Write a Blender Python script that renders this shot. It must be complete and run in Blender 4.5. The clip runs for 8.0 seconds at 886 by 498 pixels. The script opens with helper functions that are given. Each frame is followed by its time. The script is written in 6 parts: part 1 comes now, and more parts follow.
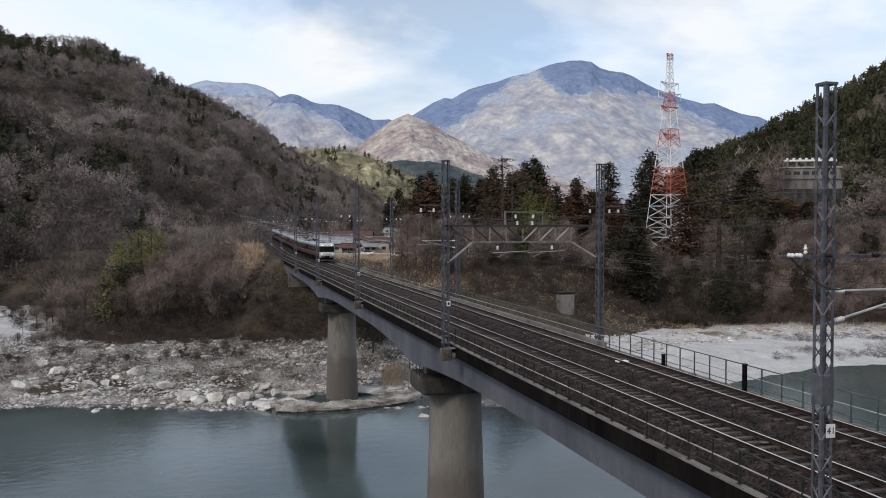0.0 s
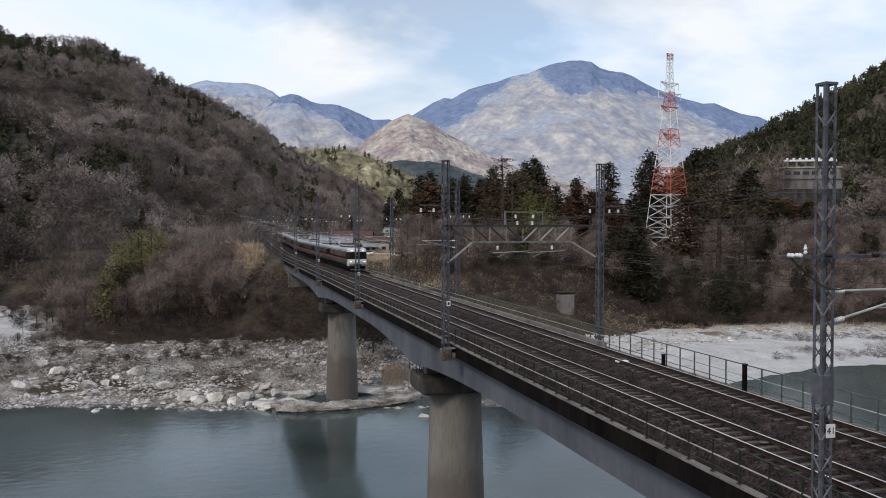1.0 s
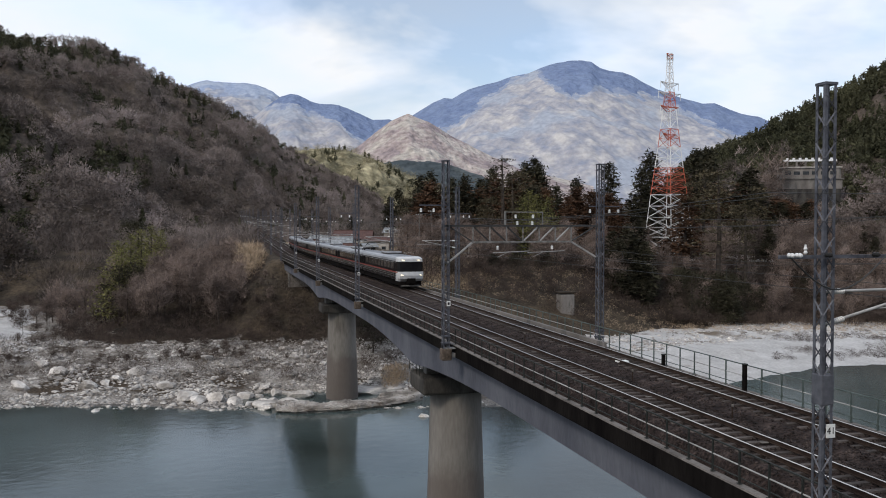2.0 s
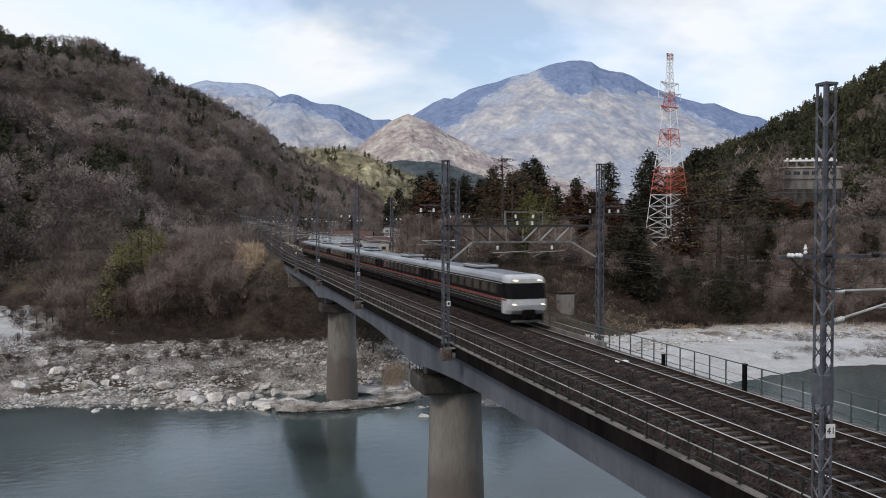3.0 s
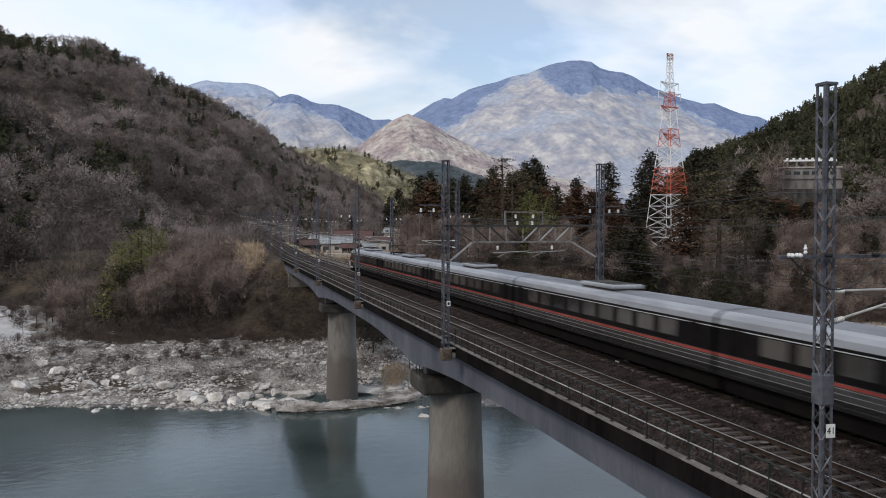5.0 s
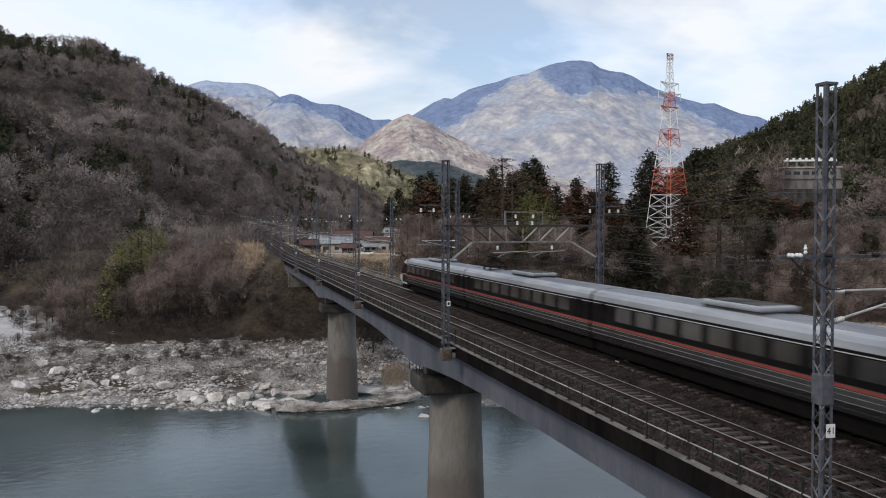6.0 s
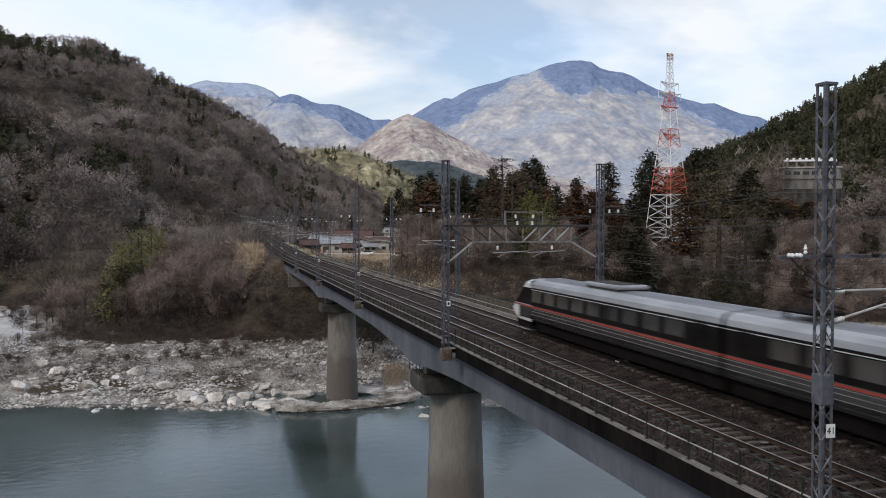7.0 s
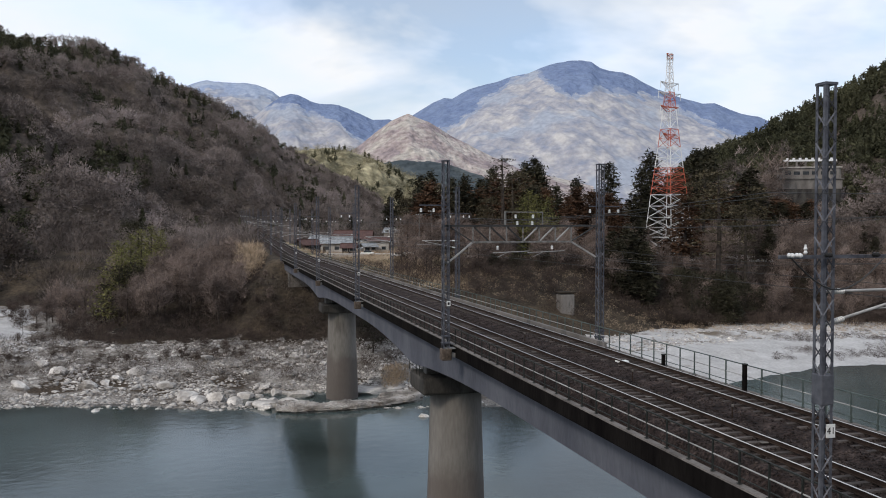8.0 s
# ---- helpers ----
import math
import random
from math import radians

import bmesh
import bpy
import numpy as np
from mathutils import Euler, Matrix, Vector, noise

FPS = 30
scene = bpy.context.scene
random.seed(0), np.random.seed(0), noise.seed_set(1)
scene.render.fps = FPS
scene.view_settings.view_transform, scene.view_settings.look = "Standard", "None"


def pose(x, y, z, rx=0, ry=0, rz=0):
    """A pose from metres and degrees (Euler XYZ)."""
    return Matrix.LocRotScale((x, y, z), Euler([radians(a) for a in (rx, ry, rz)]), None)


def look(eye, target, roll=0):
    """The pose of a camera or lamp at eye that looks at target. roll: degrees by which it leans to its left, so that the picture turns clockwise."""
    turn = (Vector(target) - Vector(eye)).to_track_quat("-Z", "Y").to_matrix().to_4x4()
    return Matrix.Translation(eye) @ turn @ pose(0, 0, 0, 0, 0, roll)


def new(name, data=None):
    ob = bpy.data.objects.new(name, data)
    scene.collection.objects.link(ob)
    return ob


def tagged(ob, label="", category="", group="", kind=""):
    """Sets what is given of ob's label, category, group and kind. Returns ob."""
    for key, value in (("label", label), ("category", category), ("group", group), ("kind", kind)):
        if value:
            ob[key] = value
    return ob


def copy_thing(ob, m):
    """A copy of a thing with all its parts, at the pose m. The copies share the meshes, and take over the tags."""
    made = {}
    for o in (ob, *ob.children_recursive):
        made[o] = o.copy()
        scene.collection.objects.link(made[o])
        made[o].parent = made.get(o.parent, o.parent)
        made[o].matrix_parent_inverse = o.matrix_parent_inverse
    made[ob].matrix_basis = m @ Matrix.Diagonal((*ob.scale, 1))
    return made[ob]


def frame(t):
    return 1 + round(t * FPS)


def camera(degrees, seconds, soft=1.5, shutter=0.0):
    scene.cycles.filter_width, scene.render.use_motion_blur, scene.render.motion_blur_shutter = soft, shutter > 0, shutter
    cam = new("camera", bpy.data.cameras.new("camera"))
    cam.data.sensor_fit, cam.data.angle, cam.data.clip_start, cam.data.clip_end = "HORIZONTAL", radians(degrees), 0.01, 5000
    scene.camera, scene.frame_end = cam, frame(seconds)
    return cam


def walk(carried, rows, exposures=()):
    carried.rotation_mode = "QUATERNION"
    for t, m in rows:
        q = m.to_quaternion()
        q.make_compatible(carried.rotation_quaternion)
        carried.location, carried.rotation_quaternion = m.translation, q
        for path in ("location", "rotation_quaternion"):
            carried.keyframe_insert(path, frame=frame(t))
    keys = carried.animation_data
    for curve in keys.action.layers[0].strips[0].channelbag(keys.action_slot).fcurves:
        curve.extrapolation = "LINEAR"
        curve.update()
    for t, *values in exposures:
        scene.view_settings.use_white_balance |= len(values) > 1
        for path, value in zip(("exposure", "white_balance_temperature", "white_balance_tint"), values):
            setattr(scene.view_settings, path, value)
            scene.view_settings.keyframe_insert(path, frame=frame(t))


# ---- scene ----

# World: x across the bridge, y along it away from the camera, z up from the water. Rail tops at RAIL.
F = 1440.0                      # focal length, for a picture 1568 wide
TURN = math.atan(404.0 / F)     # the bridge runs this far to the left of the view
CAMZ, RAIL = 26.0, 19.2
cam = camera(2 * math.degrees(math.atan(784.0 / F)), 8.0, 1.0, 0.5)
EYE = (0.0, 0.0, CAMZ)
AIM = look(EYE, (math.sin(TURN) * 100, math.cos(TURN) * 100, CAMZ - 100 * 41.0 / F))
walk(cam, [(0.0, AIM), (8.0, AIM)], [(0.0, 0.0), (8.0, 0.0)])

# ---------------------------------------------------------------- sky, sun
SUN_EL, SUN_AZ = radians(38), radians(-125)   # azimuth from +y towards +x


def make_world():
    w = bpy.data.worlds.new("world")
    scene.world = w
    w.use_nodes = True
    nt = w.node_tree
    nt.nodes.clear()
    N, L = nt.nodes.new, nt.links.new
    out, bg = N("ShaderNodeOutputWorld"), N("ShaderNodeBackground")
    sky = N("ShaderNodeTexSky")
    sky.sky_type, sky.sun_disc = "NISHITA", False
    sky.sun_elevation, sky.sun_rotation = SUN_EL, SUN_AZ
    sky.air_density, sky.dust_density, sky.ozone_density = 1.0, 1.5, 1.5
    co = N("ShaderNodeTexCoord")
    mp = N("ShaderNodeMapping")
    mp.inputs["Scale"].default_value = (1.5, 1.5, 3.3)
    mp.inputs["Location"].default_value = (0.9, 0.2, 0.35)
    L(co.outputs["Generated"], mp.inputs["Vector"])
    nz = N("ShaderNodeTexNoise")
    nz.inputs["Scale"].default_value, nz.inputs["Detail"].default_value = 1.9, 5
    nz.inputs["Roughness"].default_value, nz.inputs["Distortion"].default_value = 0.55, 0.3
    L(mp.outputs[0], nz.inputs["Vector"])
    ramp = N("ShaderNodeValToRGB")
    ramp.color_ramp.elements[0].position, ramp.color_ramp.elements[1].position = 0.41, 0.6
    ramp.color_ramp.elements[0].color = (0.28, 0.28, 0.28, 1)
    L(nz.outputs["Fac"], ramp.inputs[0])
    nz2 = N("ShaderNodeTexNoise")
    nz2.inputs["Scale"].default_value, nz2.inputs["Detail"].default_value = 3.0, 5
    L(mp.outputs[0], nz2.inputs["Vector"])
    cr = N("ShaderNodeValToRGB")
    cr.color_ramp.elements[0].position, cr.color_ramp.elements[1].position = 0.35, 0.65
    cr.color_ramp.elements[0].color = (CLOUD_DARK[0], CLOUD_DARK[1], CLOUD_DARK[2], 1)
    cr.color_ramp.elements[1].color = (CLOUD_LIGHT[0], CLOUD_LIGHT[1], CLOUD_LIGHT[2], 1)
    L(nz2.outputs["Fac"], cr.inputs[0])
    mix = N("ShaderNodeMixRGB")
    L(ramp.outputs[0], mix.inputs[0])
    L(sky.outputs[0], mix.inputs[1])
    L(cr.outputs[0], mix.inputs[2])
    L(mix.outputs[0], bg.inputs[0])
    bg.inputs[1].default_value = 0.14
    L(bg.outputs[0], out.inputs[0])


CLOUD_DARK, CLOUD_LIGHT = (5.7, 6.6, 8.1), (6.75, 6.88, 7.08)
make_world()
sun = new("sun", bpy.data.lights.new("sun", "SUN"))
sun.data.energy, sun.data.angle, sun.data.color = 1.5, radians(12), (1.0, 0.91, 0.8)
sun.matrix_world = look((math.sin(SUN_AZ) * math.cos(SUN_EL) * 100, math.cos(SUN_AZ) * math.cos(SUN_EL) * 100, math.sin(SUN_EL) * 100), (0, 0, 0))


# ---------------------------------------------------------------- materials
def mat(name, cols, scale=1.0, rough=0.8, metal=0.0, bump=0.0, bscale=20.0, fine=None, island=0.0, objrand=0.0, spec=0.15, stretch=(1, 1, 1), spots=None, pos=(0.35, 0.65)):
    """Noise between colours at one scale, darker and lighter grain at a finer one, relief, variation per piece.
    spots: (colour, scale, threshold) of stains with a shape of their own."""
    m = bpy.data.materials.new(name)
    m.use_nodes = True
    nt = m.node_tree
    N, L = nt.nodes.new, nt.links.new
    b = nt.nodes["Principled BSDF"]
    b.inputs["Roughness"].default_value, b.inputs["Metallic"].default_value = rough, metal
    b.inputs["Specular IOR Level"].default_value = spec
    geo = N("ShaderNodeNewGeometry")
    co = N("ShaderNodeTexCoord")
    mp = N("ShaderNodeMapping")
    mp.inputs["Scale"].default_value = stretch
    L(co.outputs["Object"], mp.inputs["Vector"])
    nz = N("ShaderNodeTexNoise")
    nz.inputs["Scale"].default_value, nz.inputs["Detail"].default_value = scale, 6
    nz.inputs["Roughness"].default_value = 0.6
    L(mp.outputs[0], nz.inputs["Vector"])
    ramp = N("ShaderNodeValToRGB")
    els = ramp.color_ramp.elements
    while len(els) < len(cols):
        els.new(0.5)
    for i, c in enumerate(cols):
        els[i].position = pos[0] + (pos[1] - pos[0]) * i / max(1, len(cols) - 1)
        els[i].color = (c[0], c[1], c[2], 1)
    L(nz.outputs["Fac"], ramp.inputs[0])
    col = ramp.outputs[0]
    if spots:
        s = N("ShaderNodeTexNoise")
        s.inputs["Scale"].default_value, s.inputs["Detail"].default_value = spots[1], 4
        L(mp.outputs[0], s.inputs["Vector"])
        r = N("ShaderNodeValToRGB")
        r.color_ramp.elements[0].position, r.color_ramp.elements[1].position = spots[2], spots[2] + 0.08
        L(s.outputs["Fac"], r.inputs[0])
        x = N("ShaderNodeMixRGB")
        L(r.outputs[0], x.inputs[0])
        L(col, x.inputs[1])
        x.inputs[2].default_value = (*spots[0], 1)
        col = x.outputs[0]
    val = None
    if fine:
        f = N("ShaderNodeTexNoise")
        f.inputs["Scale"].default_value, f.inputs["Detail"].default_value = fine[0], 4
        L(mp.outputs[0], f.inputs["Vector"])
        mr = N("ShaderNodeMapRange")
        mr.inputs["From Min"].default_value, mr.inputs["From Max"].default_value = 0.3, 0.7
        mr.inputs["To Min"].default_value, mr.inputs["To Max"].default_value = 1 - fine[1], 1 + fine[1]
        L(f.outputs["Fac"], mr.inputs["Value"])
        val = mr.outputs[0]
    for amount, node, socket in ((island, geo, "Random Per Island"), (objrand, None, "Random")):
        if amount:
            if node is None:
                node = N("ShaderNodeObjectInfo")
            mr = N("ShaderNodeMapRange")
            mr.inputs["To Min"].default_value, mr.inputs["To Max"].default_value = 1 - amount, 1 + amount
            L(node.outputs[socket], mr.inputs["Value"])
            if val:
                mu = N("ShaderNodeMath")
                mu.operation = "MULTIPLY"
                L(val, mu.inputs[0])
                L(mr.outputs[0], mu.inputs[1])
                val = mu.outputs[0]
            else:
                val = mr.outputs[0]
    if val:
        hs = N("ShaderNodeHueSaturation")
        L(val, hs.inputs["Value"])
        L(col, hs.inputs["Color"])
        col = hs.outputs[0]
    L(col, b.inputs["Base Color"])
    if bump:
        bn = N("ShaderNodeTexNoise")
        bn.inputs["Scale"].default_value, bn.inputs["Detail"].default_value = bscale, 5
        L(mp.outputs[0], bn.inputs["Vector"])
        bu = N("ShaderNodeBump")
        bu.inputs["Strength"].default_value, bu.inputs["Distance"].default_value = min(1.0, bump), 1.0 / bscale * 2
        L(bn.outputs["Fac"], bu.inputs["Height"])
        L(bu.outputs[0], b.inputs["Normal"])
    return m


def glow(name, col, strength):
    m = bpy.data.materials.new(name)
    m.use_nodes = True
    b = m.node_tree.nodes["Principled BSDF"]
    b.inputs["Base Color"].default_value = (*col, 1)
    b.inputs["Emission Color"].default_value = (*col, 1)
    b.inputs["Emission Strength"].default_value = strength
    return m


M = {}
M["ground"] = mat("ground_soil", [(0.02, 0.016, 0.013), (0.045, 0.036, 0.027), (0.085, 0.065, 0.045)], 0.08, 0.95, 0, 0.6, 1.5, (1.2, 0.4))
M["litter"] = mat("leaf_litter", [(0.045, 0.036, 0.03), (0.085, 0.068, 0.056), (0.13, 0.105, 0.086)], 0.03, 0.95, 0, 0.6, 0.8, (0.4, 0.4))
M["field"] = mat("dry_winter_field", [(0.12, 0.085, 0.052), (0.25, 0.19, 0.12), (0.36, 0.29, 0.2)], 0.09, 0.95, 0, 0.6, 2.5, (1.0, 0.4), spots=((0.13, 0.13, 0.06), 0.06, 0.56))
M["gravel"] = mat("gravel", [(0.12, 0.1, 0.083), (0.3, 0.275, 0.248), (0.52, 0.49, 0.46)], 0.14, 0.9, 0, 0.9, 2.5, (3.0, 0.5), spots=((0.07, 0.053, 0.038), 0.07, 0.52))
M["sand"] = mat("pale_sand", [(0.38, 0.37, 0.36), (0.5, 0.49, 0.48)], 0.2, 0.9, 0, 0.3, 2.0, (2.0, 0.15), spots=((0.16, 0.13, 0.10), 0.06, 0.6))
M["wet"] = mat("wet_gravel", [(0.035, 0.028, 0.02), (0.09, 0.075, 0.058)], 0.4, 0.5, 0, 0.6, 3.0, (3.0, 0.4), spec=0.4)
M["stone"] = mat("river_stone", [(0.2, 0.182, 0.166), (0.41, 0.385, 0.358), (0.6, 0.57, 0.535)], 0.25, 0.85, 0, 0.4, 4.0, (5.0, 0.2), island=0.35)
M["ledge"] = mat("layered_ledge_rock", [(0.13, 0.115, 0.1), (0.33, 0.3, 0.27), (0.5, 0.47, 0.44)], 0.35, 0.9, 0, 0.7, 3.0, (4.0, 0.25), stretch=(1, 1, 3), spots=((0.12, 0.1, 0.085), 0.6, 0.6))
M["concrete"] = mat("weathered_concrete", [(0.13, 0.118, 0.108), (0.23, 0.212, 0.195)], 0.35, 0.9, 0, 0.15, 8.0, (6.0, 0.12), stretch=(1, 1, 0.25), spots=((0.12, 0.115, 0.11), 0.5, 0.58))
# stains and, on the pier caps, the girder's shade are in this colour
M["cap"] = mat("dark_weathered_concrete", [(0.03, 0.028, 0.026), (0.085, 0.079, 0.072)], 0.5, 0.9, 0, 0.15, 8.0, (6.0, 0.2), stretch=(1, 1, 0.4))
M["rust_foot"] = mat("rusty_pole_foot", [(0.07, 0.054, 0.042), (0.14, 0.11, 0.088)], 2.0, 0.9, 0, 0.2, 12.0, (8.0, 0.25))
M["girder"] = mat("blue_grey_concrete", [(0.076, 0.08, 0.1), (0.13, 0.134, 0.156)], 0.3, 0.7, 0, 0.08, 6.0, (5.0, 0.1), stretch=(1, 1, 0.35))
# much darker than the other concrete, along the whole edge
M["fascia"] = mat("near_black_concrete", [(0.005, 0.0042, 0.0042), (0.014, 0.012, 0.011)], 0.8, 0.95, 0, 0.2, 8.0, (7.0, 0.2), spec=0.03, stretch=(1, 1, 0.3))
M["kerb"] = mat("kerb_concrete", [(0.1, 0.09, 0.082), (0.2, 0.183, 0.168)], 0.8, 0.9, 0, 0.15, 12.0, (9.0, 0.15))
M["ballast"] = mat("ballast", [(0.018, 0.012, 0.0105), (0.036, 0.0255, 0.0225), (0.07, 0.051, 0.045)], 1.0, 0.95, 0, 1.0, 9.0, (9.0, 0.75))
M["ballast_stone"] = mat("ballast_stone", [(0.012, 0.0085, 0.0075), (0.031, 0.0235, 0.021), (0.07, 0.055, 0.049)], 2.0, 0.95, island=0.6)
M["sleeper"] = mat("sleeper_concrete", [(0.034, 0.0285, 0.026), (0.1, 0.085, 0.078)], 1.2, 0.9, 0, 0.2, 20.0, (12.0, 0.25), objrand=0.4, island=0.4)
M["rail_rust"] = mat("rusty_rail", [(0.022, 0.015, 0.012), (0.045, 0.03, 0.023)], 3.0, 0.85, 0.1)
M["rail_top"] = mat("polished_rail_head", [(0.6, 0.55, 0.5), (0.72, 0.67, 0.62)], 3.0, 0.28, 1.0, spec=0.5)
M["steel"] = mat("galvanised_steel", [(0.068, 0.071, 0.085), (0.145, 0.15, 0.17)], 1.5, 0.6, 0.3, 0.05, 12.0, (6.0, 0.15))
M["steel_old"] = mat("weathered_steel", [(0.15, 0.148, 0.14), (0.27, 0.262, 0.25)], 1.5, 0.7, 0.3, 0.05, 12.0, (6.0, 0.2), spots=((0.11, 0.07, 0.045), 1.2, 0.62))
M["rail_pipe"] = mat("worn_handrail", [(0.255, 0.2465, 0.2338), (0.4675, 0.4547, 0.4335)], 1.0, 0.45, 0.2, spec=0.4)
M["fence"] = mat("dark_fence_steel", [(0.02, 0.022, 0.02), (0.045, 0.048, 0.045)], 2.0, 0.7, 0.2)
M["fence_green"] = mat("grey_green_fence", [(0.06, 0.078, 0.073), (0.12, 0.145, 0.135)], 2.0, 0.7, 0.1)
M["porcelain"] = mat("white_porcelain", [(0.65, 0.66, 0.66), (0.78, 0.78, 0.77)], 4.0, 0.3, spec=0.5)
M["wire"] = mat("wire", [(0.05, 0.05, 0.05), (0.08, 0.08, 0.08)], 1.0, 0.6, 0.5)
M["sign"] = mat("white_enamel", [(0.7, 0.7, 0.68), (0.8, 0.8, 0.78)], 5.0, 0.4, spec=0.5)
M["ink"] = mat("black_ink", [(0.02, 0.02, 0.02), (0.03, 0.03, 0.03)], 5.0, 0.6)
M["bark"] = mat("grey_brown_bark", [(0.035, 0.028, 0.024), (0.085, 0.07, 0.06)], 3.0, 0.95, 0, 0.4, 15.0, (9.0, 0.2), objrand=0.25)
M["twig"] = mat("bare_twigs", [(0.122, 0.092, 0.078), (0.235, 0.184, 0.16)], 0.6, 0.95, objrand=0.4, island=0.3)
M["brush"] = mat("dark_brush", [(0.045, 0.033, 0.028), (0.105, 0.08, 0.067)], 0.3, 0.95, island=0.4)
M["twig_far"] = mat("bare_winter_woods", [(0.095, 0.077, 0.067), (0.175, 0.145, 0.132), (0.3, 0.252, 0.238)], 0.017, 0.95, fine=(0.1, 0.35), island=0.14, pos=(0.37, 0.65))
M["twig_tan"] = mat("dry_reed", [(0.3, 0.225, 0.155), (0.5, 0.395, 0.285)], 0.8, 0.95, island=0.3)
M["needle"] = mat("dark_conifer_needles", [(0.024, 0.023, 0.015), (0.05, 0.046, 0.028)], 0.4, 0.9, island=0.35, objrand=0.3)
M["needle_far"] = mat("conifer_woods", [(0.034, 0.036, 0.021), (0.075, 0.074, 0.042)], 0.03, 0.9, fine=(0.1, 0.4), island=0.2)
M["needle_red"] = mat("reddish_cedar_needles", [(0.055, 0.033, 0.021), (0.115, 0.062, 0.036)], 0.5, 0.9, island=0.35, objrand=0.25)
M["pine"] = mat("pine_needles", [(0.04, 0.035, 0.022), (0.08, 0.066, 0.04)], 0.5, 0.9, island=0.35, objrand=0.25)
M["bamboo"] = mat("yellow_green_leaves", [(0.1, 0.1, 0.038), (0.21, 0.198, 0.075)], 0.8, 0.85, island=0.35)
# yellow-brown, with the sunshine on that hill put into the paler colour
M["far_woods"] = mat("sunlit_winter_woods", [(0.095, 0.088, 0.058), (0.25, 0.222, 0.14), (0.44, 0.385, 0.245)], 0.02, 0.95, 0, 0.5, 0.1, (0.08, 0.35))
# blue distance haze is put into the base colours of these far slopes
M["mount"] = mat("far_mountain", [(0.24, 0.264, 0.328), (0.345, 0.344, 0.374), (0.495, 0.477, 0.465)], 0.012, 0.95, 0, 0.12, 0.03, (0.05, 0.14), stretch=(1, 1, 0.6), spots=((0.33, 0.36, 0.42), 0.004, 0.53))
# the crests' blue carries the cloud shadow in its colour
M["mount_blue"] = mat("mountain_cloud_shadow", [(0.15, 0.2, 0.33), (0.2, 0.258, 0.39)], 0.008, 0.95, 0, 0.5, 0.03, (0.04, 0.15))
# tone between slope and crest, for the painted shadow's soft edge
M["mount_shadow_edge"] = mat("mountain_shadow_edge", [(0.21, 0.255, 0.365), (0.285, 0.325, 0.41), (0.38, 0.39, 0.43)], 0.012, 0.95, 0, 0.2, 0.03, (0.05, 0.15))
M["mount_haze"] = mat("hazy_blue_ridge", [(0.27, 0.33, 0.46), (0.36, 0.41, 0.5)], 0.008, 0.95, 0, 0.3, 0.03, (0.04, 0.1))
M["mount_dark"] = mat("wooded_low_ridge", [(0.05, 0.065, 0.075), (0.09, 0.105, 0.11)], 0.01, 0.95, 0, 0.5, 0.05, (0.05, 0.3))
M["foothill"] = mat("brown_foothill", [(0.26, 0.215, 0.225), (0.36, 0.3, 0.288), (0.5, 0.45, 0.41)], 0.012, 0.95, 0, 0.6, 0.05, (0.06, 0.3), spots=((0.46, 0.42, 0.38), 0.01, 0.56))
M["train_silver"] = mat("brushed_stainless", [(0.115, 0.103, 0.097), (0.17, 0.155, 0.147)], 2.0, 0.25, 1.0, 0, 10, (3.0, 0.08))
M["train_white"] = mat("white_train_paint", [(0.5, 0.5, 0.5), (0.57, 0.57, 0.57)], 1.0, 0.3, 0, 0, 10, (2.0, 0.05), spec=0.5)
M["train_roof"] = mat("pale_grey_roof", [(0.13, 0.135, 0.15), (0.21, 0.215, 0.23)], 0.8, 0.55, 0.1, 0, 10, (3.0, 0.15), stretch=(1, 0.2, 1))
M["train_edge"] = mat("silver_roof_edge", [(0.28, 0.288, 0.305), (0.4, 0.41, 0.43)], 0.8, 0.45, 0.3, 0, 10, (3.0, 0.1), stretch=(1, 0.2, 1))
M["train_band"] = mat("dark_brown_band", [(0.005, 0.0042, 0.0042), (0.01, 0.008, 0.008)], 1.0, 0.45, spec=0.06)
M["train_orange"] = mat("orange_stripe", [(0.22, 0.042, 0.034), (0.29, 0.06, 0.046)], 1.0, 0.4)
# grime plus the deep shade below the floor, both put into the black
M["train_under"] = mat("underfloor_grime_and_shade", [(0.005, 0.0045, 0.0045), (0.012, 0.01, 0.009)], 2.0, 0.95, 0.0, spec=0.05)
M["train_glass"] = mat("tinted_window", [(0.006, 0.0055, 0.006), (0.012, 0.011, 0.011)], 0.6, 0.12, 0, spec=0.06)
M["side_glass"] = mat("side_window_glass", [(0.008, 0.0075, 0.007), (0.085, 0.077, 0.07)], 0.12, 0.1, 0, spec=0.22)
M["lamp"] = glow("lit_headlamp", (1.0, 0.86, 0.62), 2.4)
M["roof_red"] = mat("red_brown_roof", [(0.075, 0.044, 0.04), (0.12, 0.07, 0.062)], 1.0, 0.7, fine=(4, 0.15))
M["roof_grey"] = mat("grey_tile_roof", [(0.16, 0.172, 0.182), (0.33, 0.345, 0.355)], 1.0, 0.6, fine=(4, 0.15))
M["plaster"] = mat("pale_plaster", [(0.3, 0.275, 0.245), (0.5, 0.47, 0.43)], 0.8, 0.85, fine=(3, 0.1))
M["dark_glass"] = mat("window_glass", [(0.03, 0.035, 0.04), (0.06, 0.065, 0.07)], 1.0, 0.15, spec=0.5)
M["pylon_red"] = mat("red_pylon_paint", [(0.42, 0.09, 0.05), (0.52, 0.14, 0.09)], 1.0, 0.6)
M["pylon_white"] = mat("white_pylon_paint", [(0.66, 0.66, 0.66), (0.78, 0.78, 0.78)], 1.0, 0.5)


